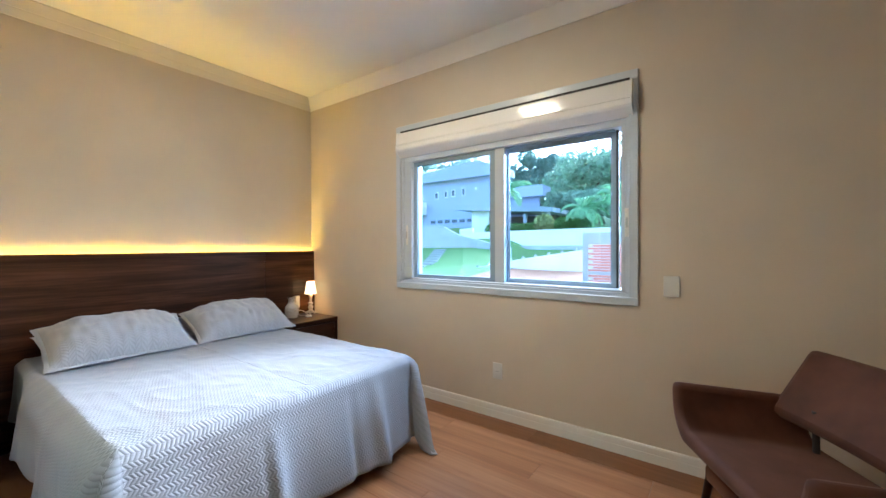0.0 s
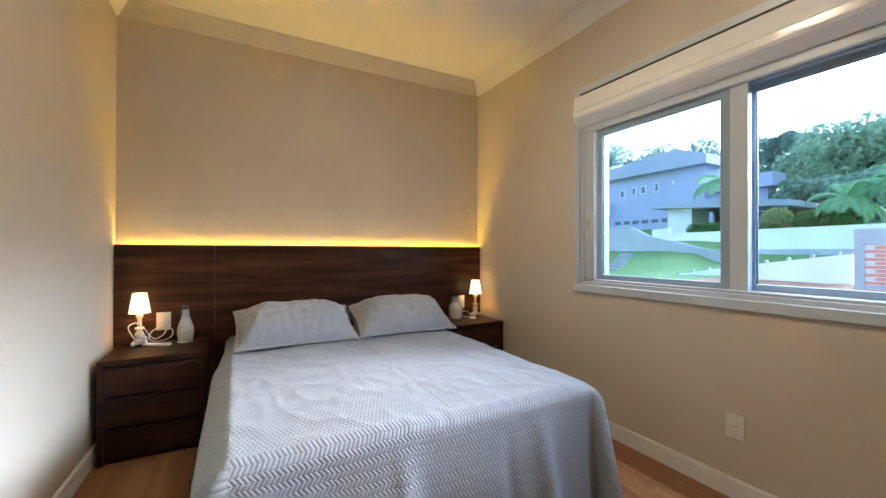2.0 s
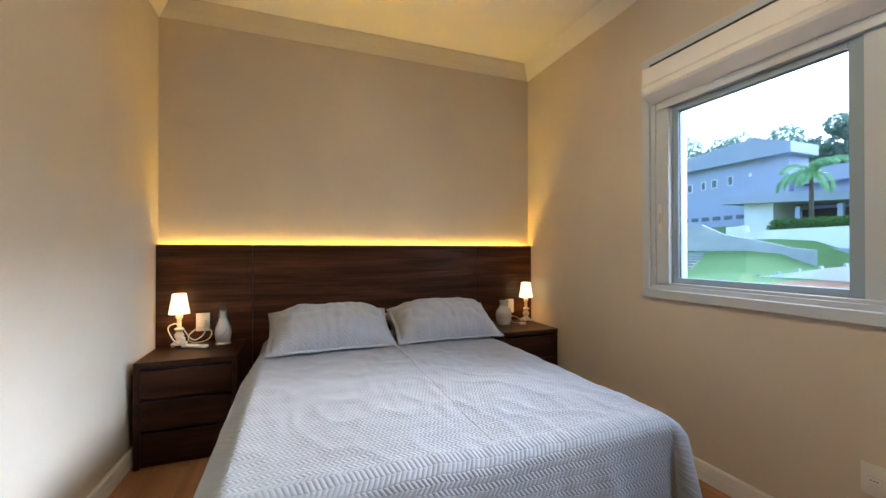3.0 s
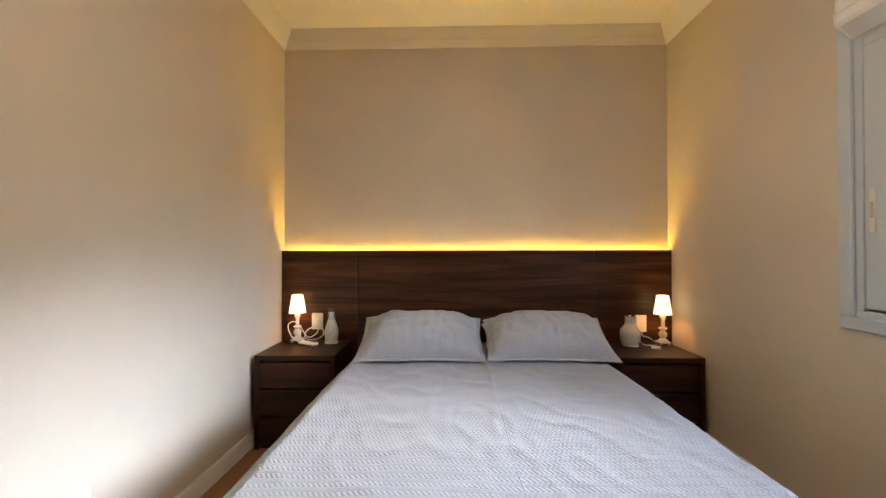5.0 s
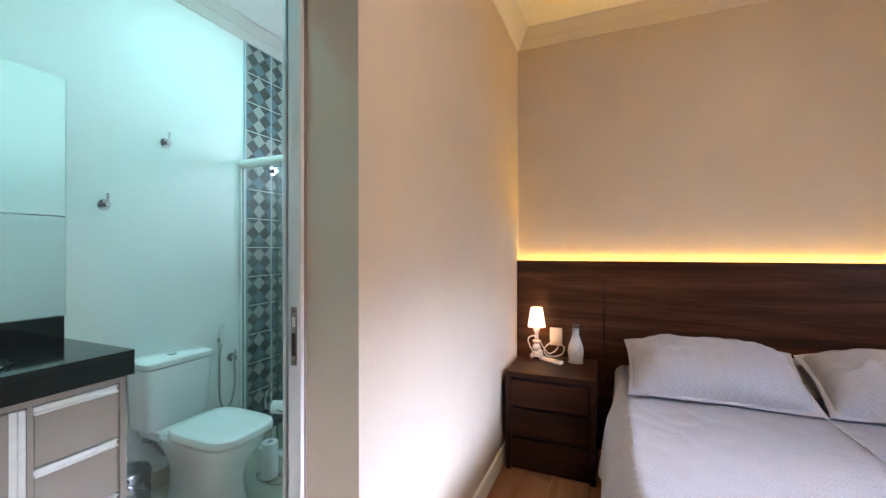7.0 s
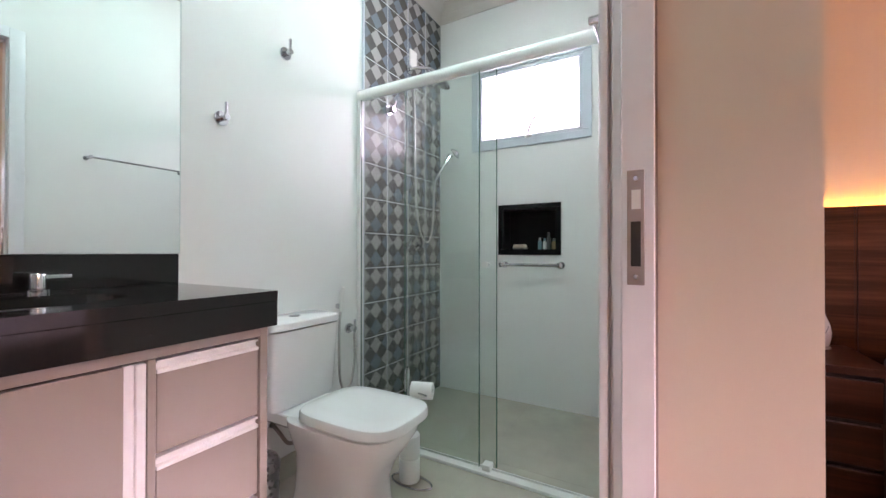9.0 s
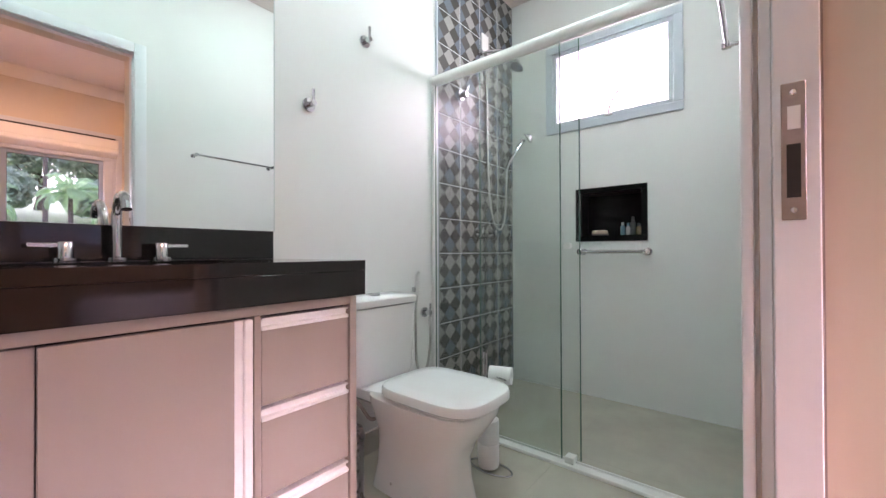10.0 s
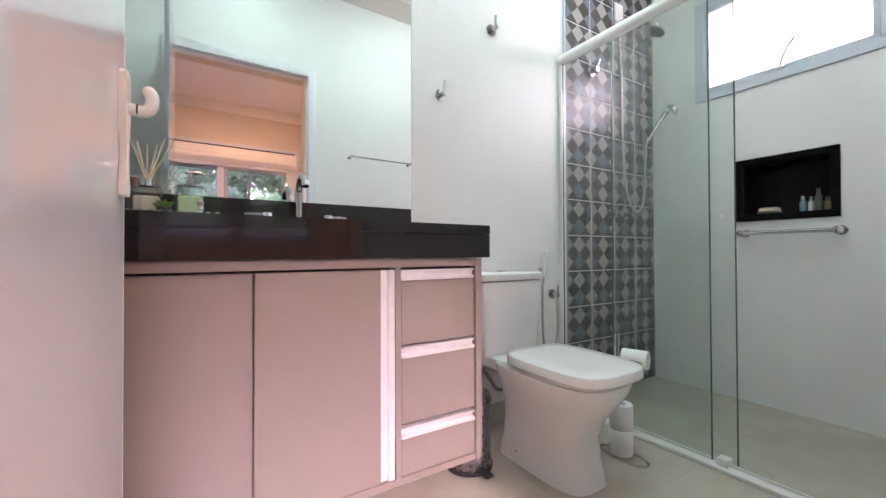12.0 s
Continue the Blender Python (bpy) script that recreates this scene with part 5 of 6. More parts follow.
def niche():
    t = thing("shower_niche", pose(0, 0, 0), "black stone wall niche holding toiletries", "niche")
    y0, y1, z0, z1 = -1.196, -0.774, 0.985, 1.324
    for lo, hi in (((-0.002, y0, z0), (0.016, y1, z0 + 0.032)), ((-0.002, y0, z1 - 0.030), (0.016, y1, z1)), ((-0.002, y0, z0 + 0.0323), (0.016, y0 + 0.032, z1 - 0.0303)), ((-0.002, y1 - 0.032, z0 + 0.0323), (0.016, y1, z1 - 0.0303))):
        part("rim", box(lo, hi, 0.001, 1), M_BLACKNICHE, t, smooth=False)
    part("back", box((-0.135, y0 + 0.032, z0 + 0.032), (-0.125, y1 - 0.032, z1 - 0.03)), M_BLACKNICHE, t, smooth=False)
    part("shelf", box((-0.1245, y0 + 0.032, z0 + 0.0305), (-0.0025, y1 - 0.032, z0 + 0.0375)), M_BLACKNICHE, t, smooth=False)
    part("roof", box((-0.1245, y0 + 0.032, z1 - 0.036), (-0.0025, y1 - 0.032, z1 - 0.0295)), M_BLACKNICHE, t, smooth=False)
    for a in (y0 + 0.0315, y1 - 0.0365):
        part("cheek", box((-0.1245, a, z0 + 0.038), (-0.0025, a + 0.005, z1 - 0.0365)), M_BLACKNICHE, t, smooth=False)
    b = z0 + 0.0378
    soap = thing("soap_dish", pose(-0.05, -1.062, b), "bar of cream soap on a small dish in the niche", "soap dish")
    part("dish", lathe([(0, 0), (0.045, 0), (0.054, 0.010), (0.050, 0.010), (0.042, 0.004), (0, 0.004)], 28), M_STEEL, soap)
    part("soap_bar", box((-0.026, -0.045, 0.0042), (0.026, 0.045, 0.034), 0.012, 3), plain("cream_soap", (0.62, 0.52, 0.38), 0.45), soap)
    col = {"blue": plain("blue_label", (0.10, 0.24, 0.28), 0.35), "white": plain("white_bottle", (0.42, 0.44, 0.42), 0.3), "amber": plain("amber_plastic", (0.30, 0.22, 0.12), 0.25), "grey": plain("grey_plastic", (0.08, 0.085, 0.08), 0.3)}
    for x, y, r, h, body, cap, lab in ((-0.05, -0.925, 0.013, 0.060, "blue", "white", "white and blue toiletry tube in the niche"), (-0.055, -0.895, 0.012, 0.056, "white", "blue", "white toiletry bottle with a blue cap in the niche"), (-0.05, -0.866, 0.014, 0.085, "grey", "grey", "grey pump bottle in the niche"), (-0.09, -0.842, 0.016, 0.055, "amber", "grey", "amber plastic bottle in the niche")):
        q = thing("toiletry_bottle", pose(x, y, b), lab, "bottle", "bottles in the niche")
        part("bottle", lathe([(0, 0), (r, 0), (r, h * 0.86), (r * 0.5, h * 0.95), (r * 0.5, h), (0, h)], 18), col[body], q)
        part("cap", lathe([(0, h + 0.0003), (r * 0.62, h + 0.0003), (r * 0.55, h * 1.3), (0, h * 1.32)], 16), col[cap], q)


niche()


def grab_bar(label, ends, m_out, r, name="towel_bar"):
    """A round bar between two roses; ends are wall points, m_out the way out of the wall."""
    t = thing(name, Matrix.Translation(ends[0]), label, "towel bar")
    a, b, o = Vector((0, 0, 0)), Vector(ends[1]) - Vector(ends[0]), Vector(m_out)
    part("bar", tube([a + o - (b - a) * 0.012, a + (b - a) * 0.5 + o, b + o + (b - a) * 0.012], r, 16), M_CHROME, t)
    for p in (a, b):
        part("rose", tube([p, p + o * 0.16, p + o * 0.17, p + o * 0.80, p + o * 0.82, p + o * 1.18, p + o * 1.22], [r * 2.1, r * 2.1, r * 1.0, r * 1.0, r * 1.7, r * 1.7, r * 1.3], 24), M_CHROME, t)


grab_bar("chrome towel bar under the niche", [(0.0045, -1.150, 0.920), (0.0045, -0.772, 0.920)], (0.062, 0, 0), 0.011)
grab_bar("slim chrome towel bar beside the door", [(1.588, -0.2805, 1.535), (1.095, -0.2805, 1.535)], (0, -0.062, 0), 0.006)


def shower_screen():
    t = thing("shower_screen", pose(-0.066, 0, 0), "sliding glass shower screen with a white rail", "shower screen")
    part("top_rail", loft([[(0.955 + 0.026 * math.cos(a), y, 1.866 + 0.030 * math.sin(a)) for a in [2 * math.pi * i / 20 for i in range(20)]] for y in (-1.668, -0.284)]), M_SHUT, t)
    tr = part("bottom_track", box((0.925, -1.665, 0.0005), (0.985, -0.284, 0.016), 0.004, 2), M_SHUT, t, smooth=False)
    part("guide", box((0.940, -1.665, 0.0162), (0.946, -0.284, 0.026), 0.001, 1), M_SHUT, tr, smooth=False)
    part("wall_profile", box((0.945, -1.668, 0.0265), (0.975, -1.648, 1.835), 0.002, 1), M_SHUT, t, smooth=False)
    part("wall_profile", box((0.925, -0.304, 0.0265), (0.985, -0.284, 1.835), 0.002, 1), M_SHUT, t, smooth=False)
    edge = plain("green_glass_edge", (0.05, 0.13, 0.10), 0.15)
    for name, x, y0, y1 in (("fixed_pane", 0.962, -1.648, -0.941), ("sliding_pane", 0.934, -1.376, -0.867)):
        g = part(name, box((x - 0.004, y0, 0.027), (x + 0.004, y1, 1.838)), M_SHOWER, t, smooth=False)
        g.visible_shadow = False
        for y in (y0, y1):
            part("pane_edge", box((x - 0.0042, y - 0.0012, 0.027), (x + 0.0042, y + 0.0012, 1.838)), edge, g, smooth=False)
    part("floor_clip", box((0.925, -0.926, 0.0163), (0.972, -0.886, 0.045), 0.003, 1), M_PLASTIC, t)
    part("knob", tube([(0.939, -0.911, 0.947), (0.968, -0.911, 0.947)], [0.012, 0.015], 18), M_PLASTIC, t)


shower_screen()


def shower_fittings():
    y = -1.6605
    h = thing("overhead_shower", pose(0.43, y, 2.20), "chrome overhead shower on a bent arm", "shower")
    part("rose", tube([(0, 0, 0), (0, 0.012, 0)], 0.03, 20), M_CHROME, h)
    part("arm", tube(curve_points([(0, 0.012, 0), (-0.03, 0.06, 0.01), (-0.08, 0.12, 0.01), (-0.12, 0.16, -0.025)], 6), 0.010, 12), M_CHROME, h)
    hd = part("head", lathe([(0, 0.045), (0.016, 0.045), (0.02, 0.03), (0.055, 0.012), (0.060, 0.004), (0.058, 0), (0, 0)], 28), M_CHROME, h)
    hd.matrix_local = pose(-0.135, 0.175, -0.085, -18, -14, 0)
    for x, z, r, lab in ((0.648, 1.863, 0.030, "chrome shower diverter valve on the tiles"), (0.20, 1.84, 0.020, "chrome hose outlet on the tiles"), (0.485, 1.05, 0.024, "chrome shower tap on the tiles"), (0.323, 1.05, 0.024, "chrome shower tap on the tiles")):
        v = thing("shower_valve", pose(x, y, z), lab, "valve", "shower valves")
        part("rose", tube([(0, 0, 0), (0, 0.010, 0)], r, 22), M_CHROME, v)
        part("body", tube([(0, 0.0105, 0), (0, 0.05, 0)], r * 0.6, 18), M_CHROME, v)
        part("lever", tube([(0, 0.04, 0), (-0.01, 0.055, 0.05)], r * 0.22, 10), M_CHROME, v)
    hs = thing("hand_shower", pose(0.20, y, 1.52), "chrome hand shower on a wall bracket with a long hose", "hand shower")
    part("bracket", tube([(0, 0, 0.02), (0, 0.05, 0.02)], 0.016, 16), M_CHROME, hs)
    part("handle", tube([(-0.018, 0.055, -0.02), (-0.03, 0.062, 0.01), (-0.075, 0.098, 0.10), (-0.118, 0.128, 0.178)], [0.009, 0.011, 0.012, 0.014], 14), M_CHROME, hs)
    hd = part("spray_head", lathe([(0, 0.034), (0.02, 0.034), (0.040, 0.014), (0.043, 0.004), (0.040, 0), (0, 0)], 28), M_CHROME, hs)
    hd.matrix_local = pose(-0.128, 0.150, 0.180, -50, -28, 0)
    part("hose", tube(curve_points([(-0.018, 0.055, -0.02), (-0.012, 0.05, -0.15), (0.0, 0.05, -0.32), (0.03, 0.05, -0.42), (0.085, 0.05, -0.45), (0.15, 0.05, -0.40), (0.195, 0.045, -0.25), (0.205, 0.04, 0.0), (0.205, 0.035, 0.35), (0.21, 0.03, 0.60)], 8), 0.006, 10), M_STEEL, hs)
    p = thing("blank_plate", pose(0.382, y, 2.288, 0, 0, 180), "white blank cover plate on the tiles", "wall plate")
    part("cover", box((-0.04, -0.010, -0.057), (0.04, 0, 0.057), 0.004, 2), M_PLASTIC, p)


shower_fittings()


# ---- outside the window ----


def ground_height(x, y):
    lawn = np.interp(y, [3, 11, 14, 16, 21, 23, 30, 45, 70, 400], [-0.6, -0.1, 0.0, 0.05, 1.45, 2.0, 2.5, 5.0, 9.0, 14.0])
    yard = np.interp(y, [3, 10, 11, 14, 21.5, 22.1, 23, 30, 45, 70, 400], [-0.6, -0.1, 0.1, 0.38, 0.5, 1.3, 2.0, 2.5, 5.0, 9.0, 14.0])
    k = min(1.0, max(0.0, (x + 7.6) / 1.6))
    base = lawn + (yard - lawn) * k
    return float(base + 0.05 * noise.noise(Vector((x * 0.4, y * 0.4, 3))))


def ground_mat():
    n = Nodes("lawn_and_soil", 0.95)
    v = n.coords()
    s = n.split(v)
    fine = n.noise(v, 9, 5, 0.7)
    big = n.noise(v, 0.5, 3)
    grass = n.ramp(fine, [(0.3, (0.11, 0.20, 0.05)), (0.7, (0.20, 0.32, 0.10))])
    soil = n.ramp(fine, [(0.3, (0.36, 0.15, 0.07)), (0.7, (0.50, 0.25, 0.13))])
    edge = n.math("ADD", n.math("ADD", s[0], n.math("MULTIPLY", s[1], -0.25)), n.math("MULTIPLY", big, 1.5))
    near = n.math("LESS_THAN", s[1], 14.6)
    f = n.math("MULTIPLY", n.math("GREATER_THAN", edge, -6.0), near)
    n.color(n.mix(f, grass, soil))
    return n.bump(fine, 0.5, 0.05).mat


def ground():
    xs = [-400, -150, -60] + [-32 + 1.3 * i for i in range(40)] + [30, 60, 150, 400]
    ys = [3.0, 6, 9] + [10 + 0.7 * i for i in range(34)] + [36, 40, 45, 52, 60, 70, 100, 180, 400]
    bm = bmesh.new()
    g = [[bm.verts.new((x, y, ground_height(x, y))) for y in ys] for x in xs]
    for i in range(len(xs) - 1):
        for j in range(len(ys) - 1):
            bm.faces.new((g[i][j], g[i + 1][j], g[i + 1][j + 1], g[i][j + 1]))
    # the sheet goes on under and behind the house
    back = [bm.verts.new((x, -400, -0.6)) for x in xs]
    for i in range(len(xs) - 1):
        bm.faces.new((back[i], back[i + 1], g[i + 1][0], g[i][0]))
    structure("ground", bm, ground_mat(), "green sloping lawn with bare orange soil", "ground", True)


ground()

M_OUTWHITE = paint("outdoor_white_render", (0.84, 0.83, 0.80), 0.8, 6, 0.004, 0.08)
M_CONC = paint("grey_concrete", (0.44, 0.45, 0.45), 0.9, 5, 0.004, 0.15)
M_LILAC = paint("blue_grey_render", (0.40, 0.43, 0.55), 0.8, 5, 0.003, 0.05)
M_FASCIA = paint("grey_fascia", (0.37, 0.40, 0.47), 0.7, 5, 0.002, 0.05)
M_BRICK = plain("red_hollow_brick", (0.72, 0.27, 0.18), 0.9, 0, 0.12, 9, 0.003)
M_MORTAR = plain("mortar", (0.72, 0.68, 0.63), 0.95, 0, 0.1, 20)
M_OUTGLASS = plain("dark_window_glass", (0.10, 0.13, 0.16), 0.1)
M_SHADOWIN = plain("porch_shade_black", (0.05, 0.05, 0.055), 0.9)
M_STONE = plain("stepping_stone", (0.36, 0.36, 0.34), 0.9, 0, 0.12, 8, 0.004)


def brick_wall():
    t = thing("brick_wall", pose(0.15, 12.0, -0.3), "unfinished red hollow-brick wall in a concrete frame", "wall")
    part("column", box((0, 0, 0), (0.15, 0.16, 1.94), 0.004, 1), M_CONC, t, smooth=False)
    part("beam", box((0.1505, 0, 1.62), (5.0, 0.16, 1.94), 0.004, 1), M_CONC, t, smooth=False)
    part("band", box((0.1505, 0, 0.72), (5.0, 0.155, 0.80), 0.004, 1), M_CONC, t, smooth=False)
    part("mortar_bed", box((0.1505, 0.02, 0.0), (5.0, 0.14, 0.7195)), M_MORTAR, t, smooth=False)
    part("mortar_bed", box((0.1505, 0.02, 0.8005), (5.0, 0.14, 1.6195)), M_MORTAR, t, smooth=False)
    me = mesh_of("brick", box((0, 0, 0), (0.278, 0.10, 0.058), 0.005, 1), M_BRICK)
    for z0, n in ((0.012, 9), (0.812, 10)):
        for r in range(n):
            for c in range(17):
                x = 0.155 + c * 0.285 - (0.14 if r % 2 else 0)
                if x < 0.151 or x + 0.27 > 5.0:
                    continue
                b = new("brick", me)
                b.parent = t
                b.location = (x, 0.006 + 0.004 * random.random(), z0 + r * 0.0795)


brick_wall()


def sloped_wall(name, pts, y, thick, low, mat, label, posts=0):
    """A garden wall in line with the window wall whose top follows (x, z) points."""
    t = thing(name, pose(0, 0, 0), label, "wall")
    outline = [(pts[0][0], low)] + list(pts) + [(pts[-1][0], low)]
    part("wall_body", prism(list(reversed(outline)), 1, y, y + thick), mat, t, smooth=False)
    for k in range(posts):
        f = (k + 0.5) / posts
        x = pts[0][0] + f * (pts[-1][0] - pts[0][0])
        z = np.interp(x, [p[0] for p in pts], [p[1] for p in pts])
        part("post", box((x - 0.03, y + 0.01, float(z) - 0.01), (x + 0.03, y + thick - 0.01, float(z) + 0.09), 0.004, 1), M_CONC, t, smooth=False)


sloped_wall("garden_wall", [(-8.5, -0.12), (-5.92, 0.12), (-2.97, 0.72), (-0.43, 1.12)], 14.0, 0.15, -0.5, M_OUTWHITE, "white sloping garden wall with small grey posts", 16)
sloped_wall("boundary_wall", [(-10.9, 2.40), (-9.9, 2.45), (-9.88, 2.15), (-2.68, 2.22), (9.0, 2.30)], 22.0, 0.2, 1.27, M_OUTWHITE, "long white rendered boundary wall")
sloped_wall("retaining_wall", [(-9.0, 1.27), (9.0, 1.26)], 21.9, 0.35, 0.4, M_CONC, "grey concrete retaining wall under the boundary wall")
sloped_wall("stair_wall", [(-16.0, 2.60), (-10.78, 2.48), (-9.7, 1.95), (-8.2, 1.62), (-7.02, 1.29), (-6.2, 1.2)], 20.0, 0.2, 0.2, M_CONC, "grey concrete wall stepping down the lawn")


def stepping_stones():
    for k in range(9):
        f = k / 8
        x = -10.6 + 1.5 * f if f < 0.7 else -9.55 - 1.6 * (f - 0.7)
        y = 19.4 - 3.4 * f
        t = tagged(new("stepping_stone", mesh_of("stepping_stone", box((-0.42, -0.13, -0.1), (0.42, 0.13, 0.05), 0.02, 1), M_STONE)), "grey stone slab step on the lawn", "step", "stone steps up the lawn", "")
        t.location = (x, y, ground_height(x, y) + 0.02)


stepping_stones()


def far_house():
    t = thing("neighbour_house", pose(0, 0, 0), "blue-grey modern house with flat and sloping roofs", "house")
    y = 34.0
    part("wall", box((-34, y, 1.5), (-14.4, y + 2.4, 8.15)), M_LILAC, t, smooth=False)
    part("wing_wall", box((-14.39, y + 0.6, 1.5), (-10.4, y + 1.6, 5.8)), M_LILAC, t, smooth=False)
    part("roof", prism([(-34.5, 8.151), (-13.9, 8.151), (-13.9, 8.9), (-16.3, 9.75), (-25.0, 9.0), (-34.5, 8.6)], 1, y - 0.7, y + 2.6), M_FASCIA, t, smooth=False)
    part("wing_roof", box((-13.89, y - 0.2, 5.801), (-9.8, y + 1.8, 6.80), 0.02, 1), M_FASCIA, t, smooth=False)
    for x, z, w, h in ((-21.9, 6.72, 0.5, 0.75), (-20.65, 6.79, 0.42, 0.75), (-19.7, 6.83, 0.5, 0.75), (-18.4, 6.88, 0.42, 0.8), (-24.0, 6.7, 0.5, 0.75)):
        wd = part("window", box((x - w / 2, y - 0.04, z - h / 2), (x + w / 2, y - 0.002, z + h / 2), 0.01, 1), M_OUTWHITE, t, smooth=False)
        part("pane", box((x - w / 2 + 0.07, y - 0.05, z - h / 2 + 0.07), (x + w / 2 - 0.07, y - 0.041, z + h / 2 - 0.07)), M_OUTGLASS, wd, smooth=False)
    for k in range(6):
        x = -22.4 + k * 0.95
        part("slit_window", box((x - 0.33, y - 0.03, 3.72), (x + 0.33, y - 0.002, 4.05), 0.01, 1), M_OUTGLASS, t, smooth=False)
    part("wall_lamp", box((-17.0, y - 0.08, 6.95), (-16.82, y - 0.002, 7.2), 0.02, 1), M_OUTWHITE, t)
    part("balcony", box((-26.5, y - 1.5, 4.7), (-23.3, y - 0.001, 6.1), 0.02, 1), M_OUTWHITE, t, smooth=False)
    a = 29.5
    part("porch_roof", prism([(-15.9, 4.45), (-7.1, 3.85), (-7.1, 4.20), (-12.3, 4.86), (-15.9, 4.88)], 1, a - 0.5, y - 0.001), M_FASCIA, t, smooth=False)
    part("porch_wall", box((-14.8, a + 0.3, 2.0), (-13.05, y - 0.001, 4.42)), M_OUTWHITE, t, smooth=False)
    # Near-black box stands for the shade inside the open porch.
    part("porch_shade_back", box((-13.04, a + 2.5, 2.0), (-7.9, y - 0.7, 3.84)), M_SHADOWIN, t, smooth=False)
    for x in (-11.6, -9.6, -7.6):
        part("porch_column", box((x - 0.12, a, 2.0), (x + 0.12, a + 0.25, 3.86)), M_LILAC, t, smooth=False)


far_house()


def leaf_mat(name, dark, light):
    n = Nodes(name, 0.6)
    rnd = n.tree.nodes.new("ShaderNodeNewGeometry").outputs["Random Per Island"]
    n.color(n.ramp(rnd, [(0.1, dark), (0.9, light)]))
    # thin leaves let light through
    t = n.tree
    thin, both = t.nodes.new("ShaderNodeBsdfTranslucent"), t.nodes.new("ShaderNodeMixShader")
    thin.inputs[0].default_value = (*light, 1)
    both.inputs[0].default_value = 0.4
    t.links.new(n.bsdf.outputs[0], both.inputs[1])
    t.links.new(thin.outputs[0], both.inputs[2])
    t.links.new(both.outputs[0], t.nodes["Material Output"].inputs[0])
    return n.mat


# Crown colours hold distance haze: paler leaves, and bluer on the farthest trees.
M_LEAF = leaf_mat("haze_pale_tree_leaves", (0.19, 0.30, 0.20), (0.38, 0.51, 0.34))
M_LEAF2 = leaf_mat("haze_blue_tree_leaves", (0.13, 0.21, 0.16), (0.28, 0.38, 0.29))
M_HEDGE = leaf_mat("hedge_leaves", (0.04, 0.12, 0.02), (0.12, 0.25, 0.05))
M_BUSH = leaf_mat("yellow_bush_leaves", (0.16, 0.22, 0.07), (0.36, 0.40, 0.16))
M_FROND = leaf_mat("palm_frond", (0.15, 0.33, 0.14), (0.34, 0.56, 0.28))
M_BARK = plain("bark", (0.12, 0.095, 0.07), 0.95, 0, 0.2, 12, 0.01)


def leaf_cloud(blobs, count, size, seed):
    """Many small leaf clumps spread over a few rounded masses, with an uneven outline and gaps."""
    rnd = random.Random(seed)
    verts, faces = [], []
    weights = [b[3] ** 2 for b in blobs]
    for _ in range(count):
        cx, cy, cz, r = rnd.choices(blobs, weights)[0]
        d = Vector((rnd.gauss(0, 1), rnd.gauss(0, 1), rnd.gauss(0, 1))).normalized()
        k = r * (0.72 + 0.34 * rnd.random() ** 0.7)
        c = Vector((cx, cy, cz)) + Vector((d.x * k, d.y * k, d.z * k * 0.85))
        n = (d + Vector((rnd.uniform(-1, 1), rnd.uniform(-1, 1), rnd.uniform(-0.4, 1.2))) * 0.8).normalized()
        a = n.orthogonal().normalized()
        b = n.cross(a)
        s = size * rnd.uniform(0.6, 1.4)
        ang = rnd.uniform(0, 6.28)
        u, w = a * math.cos(ang) + b * math.sin(ang), b * math.cos(ang) - a * math.sin(ang)
        i = len(verts)
        bend = n * s * 0.25
        verts += [tuple(c - u * s), tuple(c + w * s * 0.55 + bend), tuple(c + u * s), tuple(c - w * s * 0.55 + bend)]
        faces.append((i, i + 1, i + 2, i + 3))
    return verts, faces


def cloud_part(name, data, mat, parent):
    me = bpy.data.meshes.new(name)
    me.from_pydata(data[0], [], data[1])
    me.materials.append(mat)
    ob = new(name, me)
    ob.parent = parent
    return ob


def tree(x, y, top, spread, seed, mat, label, count=5200, size=0.20):
    rnd = random.Random(seed)
    z0 = ground_height(x, y)
    h = top - z0
    t = thing("tree", pose(x, y, z0), label, "tree", "trees on the hill")
    tr = part("trunk", tube(curve_points([(0, 0, -0.3), (rnd.uniform(-0.3, 0.3), 0, h * 0.3), (rnd.uniform(-0.5, 0.5), 0.2, h * 0.7)], 6), [0.28 - 0.012 * i for i in range(13)], 10), M_BARK, t)
    blobs = []
    for k in range(11):
        a = rnd.uniform(0, 6.28)
        r = spread * rnd.uniform(0.15, 0.75)
        bz = h * rnd.uniform(0.38, 0.86)
        br = spread * rnd.uniform(0.26, 0.46)
        blobs.append((r * math.cos(a), r * math.sin(a) * 0.7, min(bz, h - br * 0.85), br))
        if k < 4:
            part("limb", tube([(0, 0, h * 0.35), (r * math.cos(a) * 0.6, r * math.sin(a) * 0.5, bz * 0.8), (r * math.cos(a), r * math.sin(a) * 0.7, bz)], [0.12, 0.07, 0.03], 8), M_BARK, t)
    blobs.append((0, 0, h - spread * 0.34, spread * 0.40))
    cloud_part("crown", leaf_cloud(blobs, count, size, seed), mat, t)


